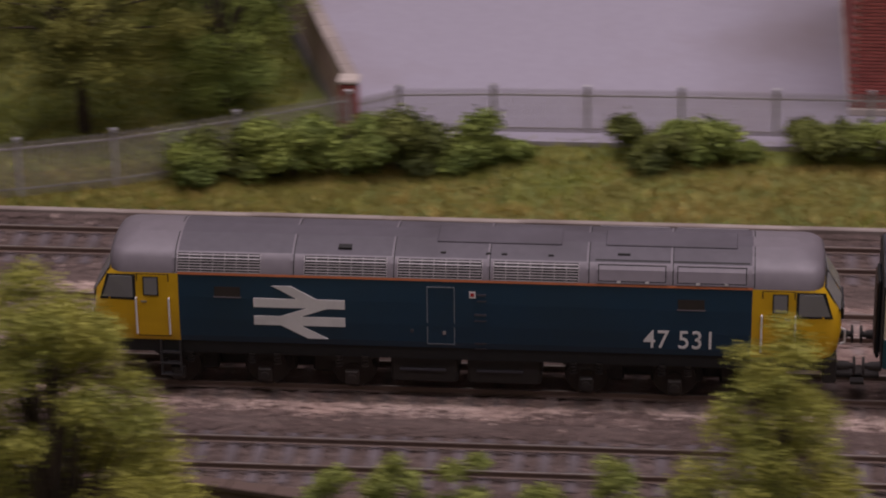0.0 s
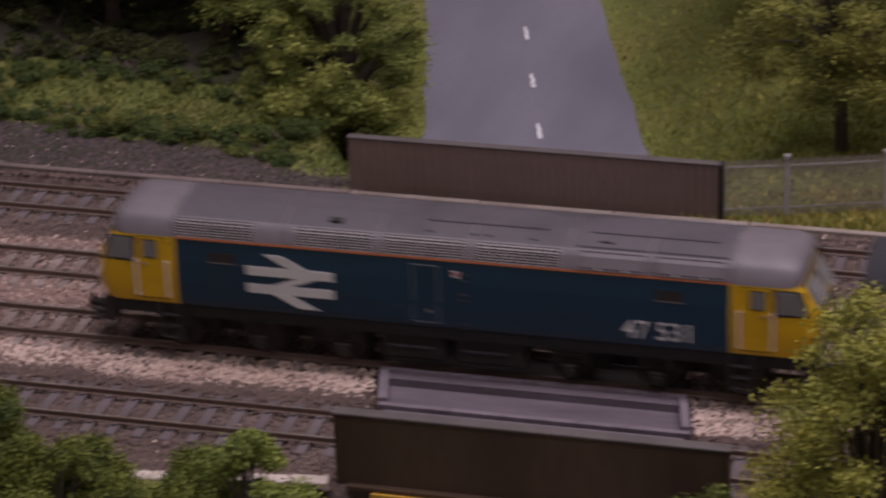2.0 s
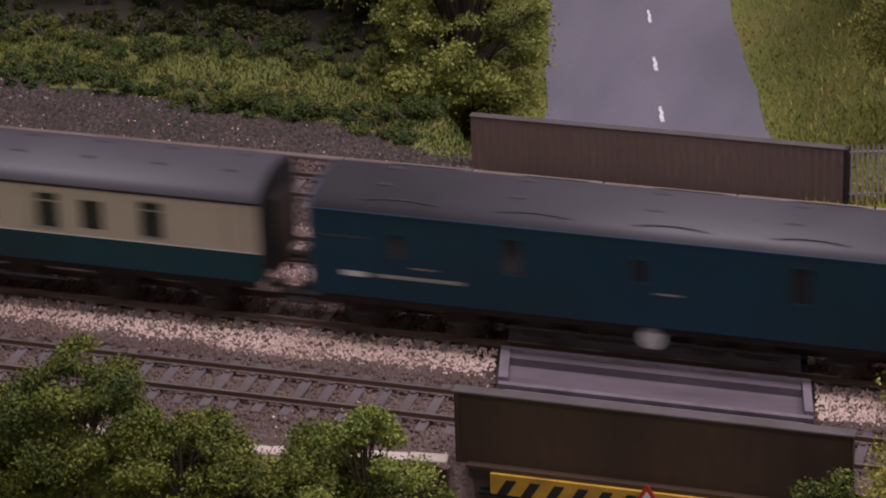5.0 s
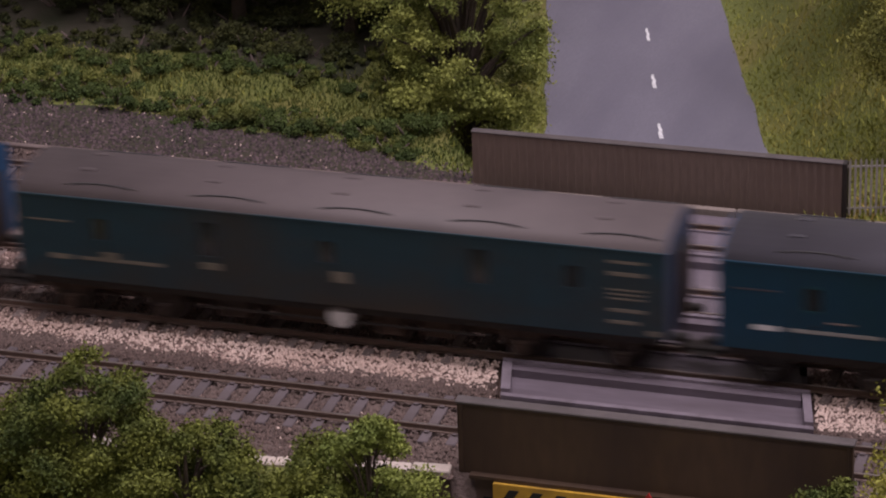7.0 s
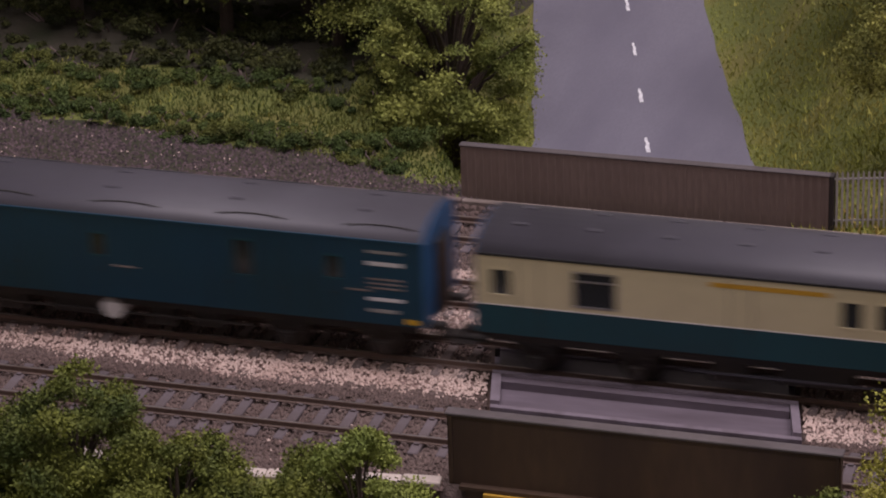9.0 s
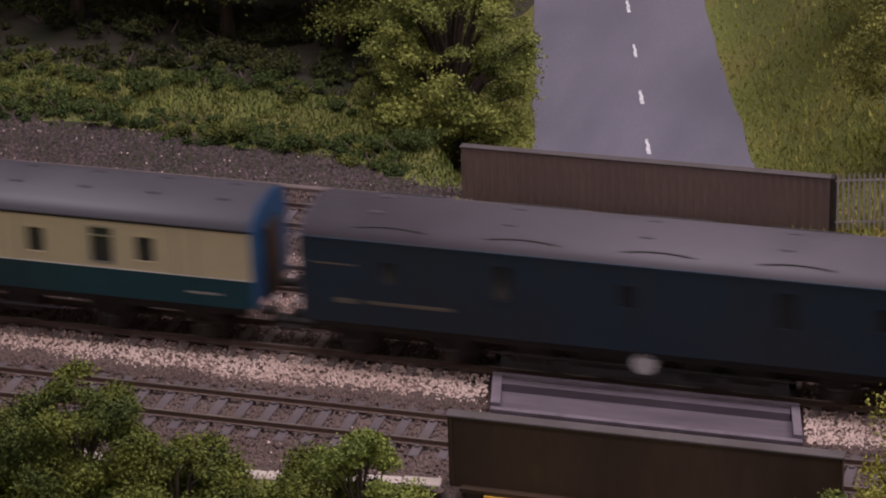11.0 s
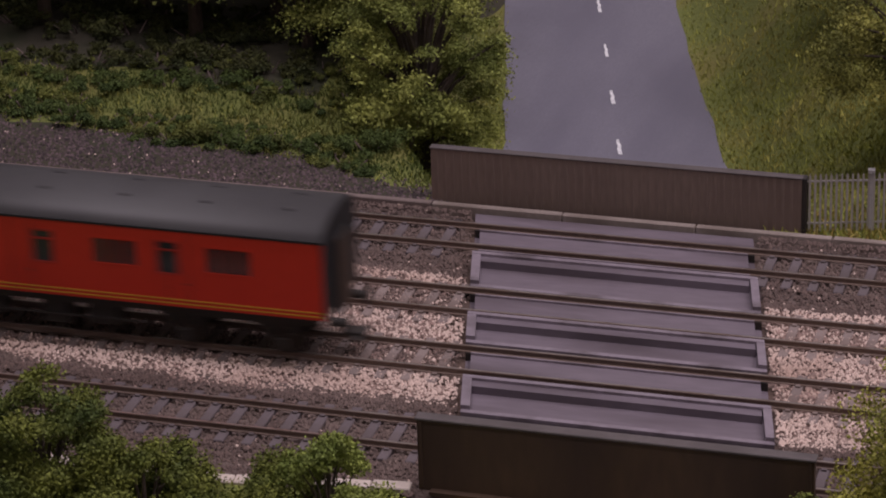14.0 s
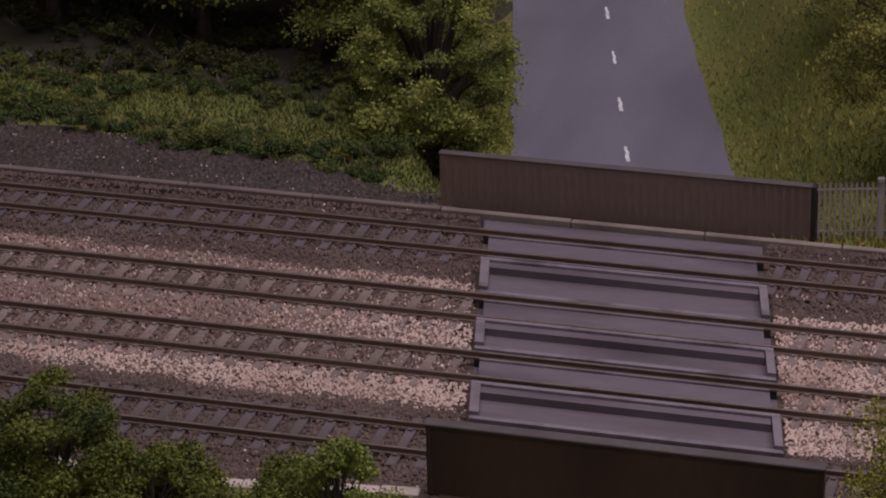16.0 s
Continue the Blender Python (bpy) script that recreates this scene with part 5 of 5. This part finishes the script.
    # ends with gangway
    for e, way in ((0, -1), (L, 1)):
        a, b = sorted((e + way * 0.02, e + way * 0.6))
        end = part("end", boxes((a, b, -17.4, 17.4, zb, zt + 0.5)), style["end"], t)
        bm = bmesh.new()
        prism(bm, [(-17.4, zt + 0.5), (17.4, zt + 0.5), (14, zt + 5.2 * k), (6, zt + 8.0 * k), (-6, zt + 8.0 * k), (-14, zt + 5.2 * k)], 0, 0.6)
        for v in bm.verts:
            v.co = Vector((e + way * v.co.y, v.co.x, v.co.z))
        part("end_dome", bm, style["end"], end)
        a, b = sorted((e + way * 0.6, e + way * 1.9))
        g = boxes((a, b, -6.8, 6.8, 14, 42.5), bevel=0.7)
        gang = part("gangway", g, BLACK, end, "black gangway bellows")
        a, b = sorted((e + way * 1.9, e + way * 2.3))
        part("gangway_plate", boxes((a, b, -6.4, 6.4, 15.5, 41), bevel=0.2), UNDERRUST, gang)
        buffers(t, e, way)
    for x in (L * 0.145, L * 0.855):
        bogie(t, x, 34, 2, zb - 1.2, style.get("under", UNDER), wheel_r=6.0)
    rnd = random.Random(int(L * 7) + len(label))
    for x0, x1, z in ((0.31, 0.36, 5.5), (0.40, 0.50, 6.5), (0.56, 0.60, 5), (0.63, 0.68, 6)):
        part("battery_box", boxes((L * x0, L * x1, -15, -7, z, zb - 0.5), (L * x0, L * x1, 7, 15, z, zb - 0.5), bevel=0.5), style.get("under", UNDER), t)
    for s in (-1, 1):
        part("truss", boxes((L * 0.28, L * 0.72, min(s * 15.4, s * 16), max(s * 15.4, s * 16), 8.6, 9.3)), ROOFGREY if style.get("bright") else UNDER, t)
    if style.get("drum"):
        for s in (-1, 1):
            bm = cyl(bmesh.new(), (L * 0.505, s * 9, 10.6), (L * 0.505, s * 16.6, 10.6), 3.9, n=20)
            part("air_cylinder", bm, WHITE, t, "pale round-ended air cylinder")
    return t


def plain(xs, z0=30.4, z1=39.8, w=7.0, kind="plain"):
    return [(x, x + w, z0, z1, kind) for x in xs]


def make_train():
    """Vehicles with their distance behind the leading end."""
    out = [(loco(), -1.4)]
    tall = dict(z0=28.8, z1=41.8, w=8.2, kind="vent")
    sleeper = dict(foot=16.4, eaves=44.4, waist=27.0, upper=CREAM, lower=CBLUE, roof=ROOFGREY, end=BLACK, frame=BLACK, bright=True, line=WHITE, lines=((26.7, 0.35),),
                   windows=plain((28.1, 66.3, 109, 151.5, 191)) + plain((50.7, 130.2, 174.5, 211.8), **tall) + [(94.8, 102.8, 28.8, 40.4, "blind")], doors=(8, 85, 172, 242), vents=10,
                   marks=((40, 46, 28.0, 40.5, mat("cream_panel", (0.52, 0.46, 0.34), 0.5, s=250, big=25, var=0.06, bump=0.03)),))
    out.append((coach("blue and cream railway coach with grey roof", "railway coach", 253.5, sleeper), 253.5))
    van_marks = ((11, 19, 22.6, 24.4, WHITE), (22, 52, 23.0, 24.2, BLIND), (4, 19, 36.3, 36.9, ROOFGREY), (206, 218, 41.0, 42.0, BLIND), (206, 218, 36.6, 38.0, WHITE),
                 (206, 218, 31.4, 32.0, KERB), (206, 218, 29.8, 30.4, KERB), (206, 218, 28.2, 28.8, KERB), (206, 218, 23.8, 25.0, WHITE), (206, 216, 19.6, 20.8, BLIND), (219, 223, 16.2, 18, YELLOW))
    vw = plain((27, 107.5, 191), 30.5, 39, 6) + plain((65, 159), 28.5, 41.5, 7.2)
    van = dict(name="parcels_van", foot=15.4, eaves=45.2, waist=15.4, upper=VANBLUE, lower=VANBLUE, roof=ROOFGREY, end=ENDBLUE, frame=CBLUE, vent_frame=BLIND, windows=vw, drum=True, vents=5,
               arcs=(30, 75, 120, 165, 210), doors=(24, 57, 74, 104, 150, 169, 187), gutter=VANBLUE,
               marks=van_marks + ((35, 43, 27.0, 27.6, KERB), (116, 124, 27.0, 27.6, KERB), (199, 207, 27, 27.6, KERB)))
    out.append((coach("blue parcels van with grey roof and white data panel", "parcels van", 226.0, van), 525.0))
    dull = mat("faded_lettering", (0.20, 0.175, 0.14), 0.7, s=300, big=60)
    worn = dict(van, upper=GRIMY, lower=GRIMY, roof=ROOFWORN, end=ENDDUSK, frame=GRIMY, gutter=GRIMY, under=UNDERRUST, vent_frame=dull,
                marks=tuple((a, b, c, d, dull) for a, b, c, d, m in van_marks) + ((112, 118, 24, 28, dull), (66, 73, 24, 26.5, dull), (30, 36, 24, 26.5, dull)))
    out.append((coach("heavily weathered grimy blue parcels van with brownish roof", "parcels van", 225.0, worn), 769.5))
    out.append((coach("blue parcels van with grey roof and white data panel", "parcels van", 225.0, van), 1012.0))
    buff = dict(sleeper, end=ENDBLUE, upper=CREAM2, frame=CREAM2, windows=plain((5, 120, 131.8, 168.4, 208)) + plain((33,), 28.8, 41.0, 14, "vent") + plain((145.6, 191.8), **tall), doors=(14, 84, 158, 222),
                marks=((78, 116, 40.6, 42.2, GOLD), (226, 238, 20.6, 21.4, BLIND)))
    out.append((coach("blue and buff railway coach with grey roof", "railway coach", 249.0, buff), 1255.0))
    faint = mat("faint_lettering", (0.15, 0.13, 0.10), 0.7, s=300, big=60)
    dusk = dict(van, upper=DUSKBLUE, lower=DUSKBLUE, roof=ROOFDUSK, end=ENDDUSK, frame=DUSKBLUE, gutter=DUSKBLUE, vent_frame=faint,
                marks=tuple((a, b, c, d, faint) for a, b, c, d, m in van_marks))
    out.append((coach("faded dark blue parcels van with worn roof", "parcels van", 229.0, dusk), 1522.0))
    rw = plain((93.5, 128, 47.5, 172.5), 28.8, 40.6, 7.6, "vent") + plain((23.6, 28.8, 34), w=4.9, kind="close") + plain((63, 68.2, 73.4), w=4.9, kind="close") + plain((107.5,), w=5.5) + plain((150, 155.2, 160.4), w=4.9, kind="close") + plain((190, 195.2, 200.4), w=4.9, kind="close")
    red = dict(foot=17.0, eaves=44.6, waist=17.0, upper=REDP, lower=REDP, roof=ROOFDARK, end=BLACK, frame=REDP, vent_frame=mat("red_frame", (0.40, 0.03, 0.02), 0.5, s=300, big=50), windows=rw, doors=(44, 92, 120, 176), vents=8,
               line=GOLD, lines=((18.0, 0.45), (19.4, 0.45)), bright=False)
    out.append((coach("bright red railway coach with gold lining and dark roof", "railway coach", 230.0, red), 1770.0))
    return out


TRAIN = make_train()

# leading end of the train along the line, mm
RUN = [(0.0, 162.5), (0.1, 152.3), (0.3, 128.6), (0.5, 102.8), (1.0, 39.3), (1.5, -21.5), (2.0, -100.5), (2.5, -180.3), (3.0, -264.0), (3.5, -339.5),
       (5.8, -738.0), (6.5, -860.0), (7.0, -944.0), (7.4, -1012.0), (8.0, -1109.5), (8.7, -1217.0),
       (10.8, -1559.5), (11.5, -1668.0), (12.2, -1771.5), (12.9, -1882.5), (13.6, -1989.0), (14.5, -2131.0), (16.0, -2366.0)]


def motions():
    for ob, behind in TRAIN:
        walk(ob, [(t, pose((x + behind) * MM, 54.3 * MM, 0.02 * MM)) for t, x in RUN])
    # wheels turn with the way that they roll
    steps = [k / FPS for k in range(0, 16 * FPS + 1)]
    xs = np.interp(steps, [r[0] for r in RUN], [r[1] for r in RUN])
    for ob, ax, r in WHEELS:
        walk(ob, [(t, pose(ax * MM, 0, r * MM, 0, math.degrees((x - xs[0]) / r), 0)) for t, x in zip(steps, xs)])


motions()
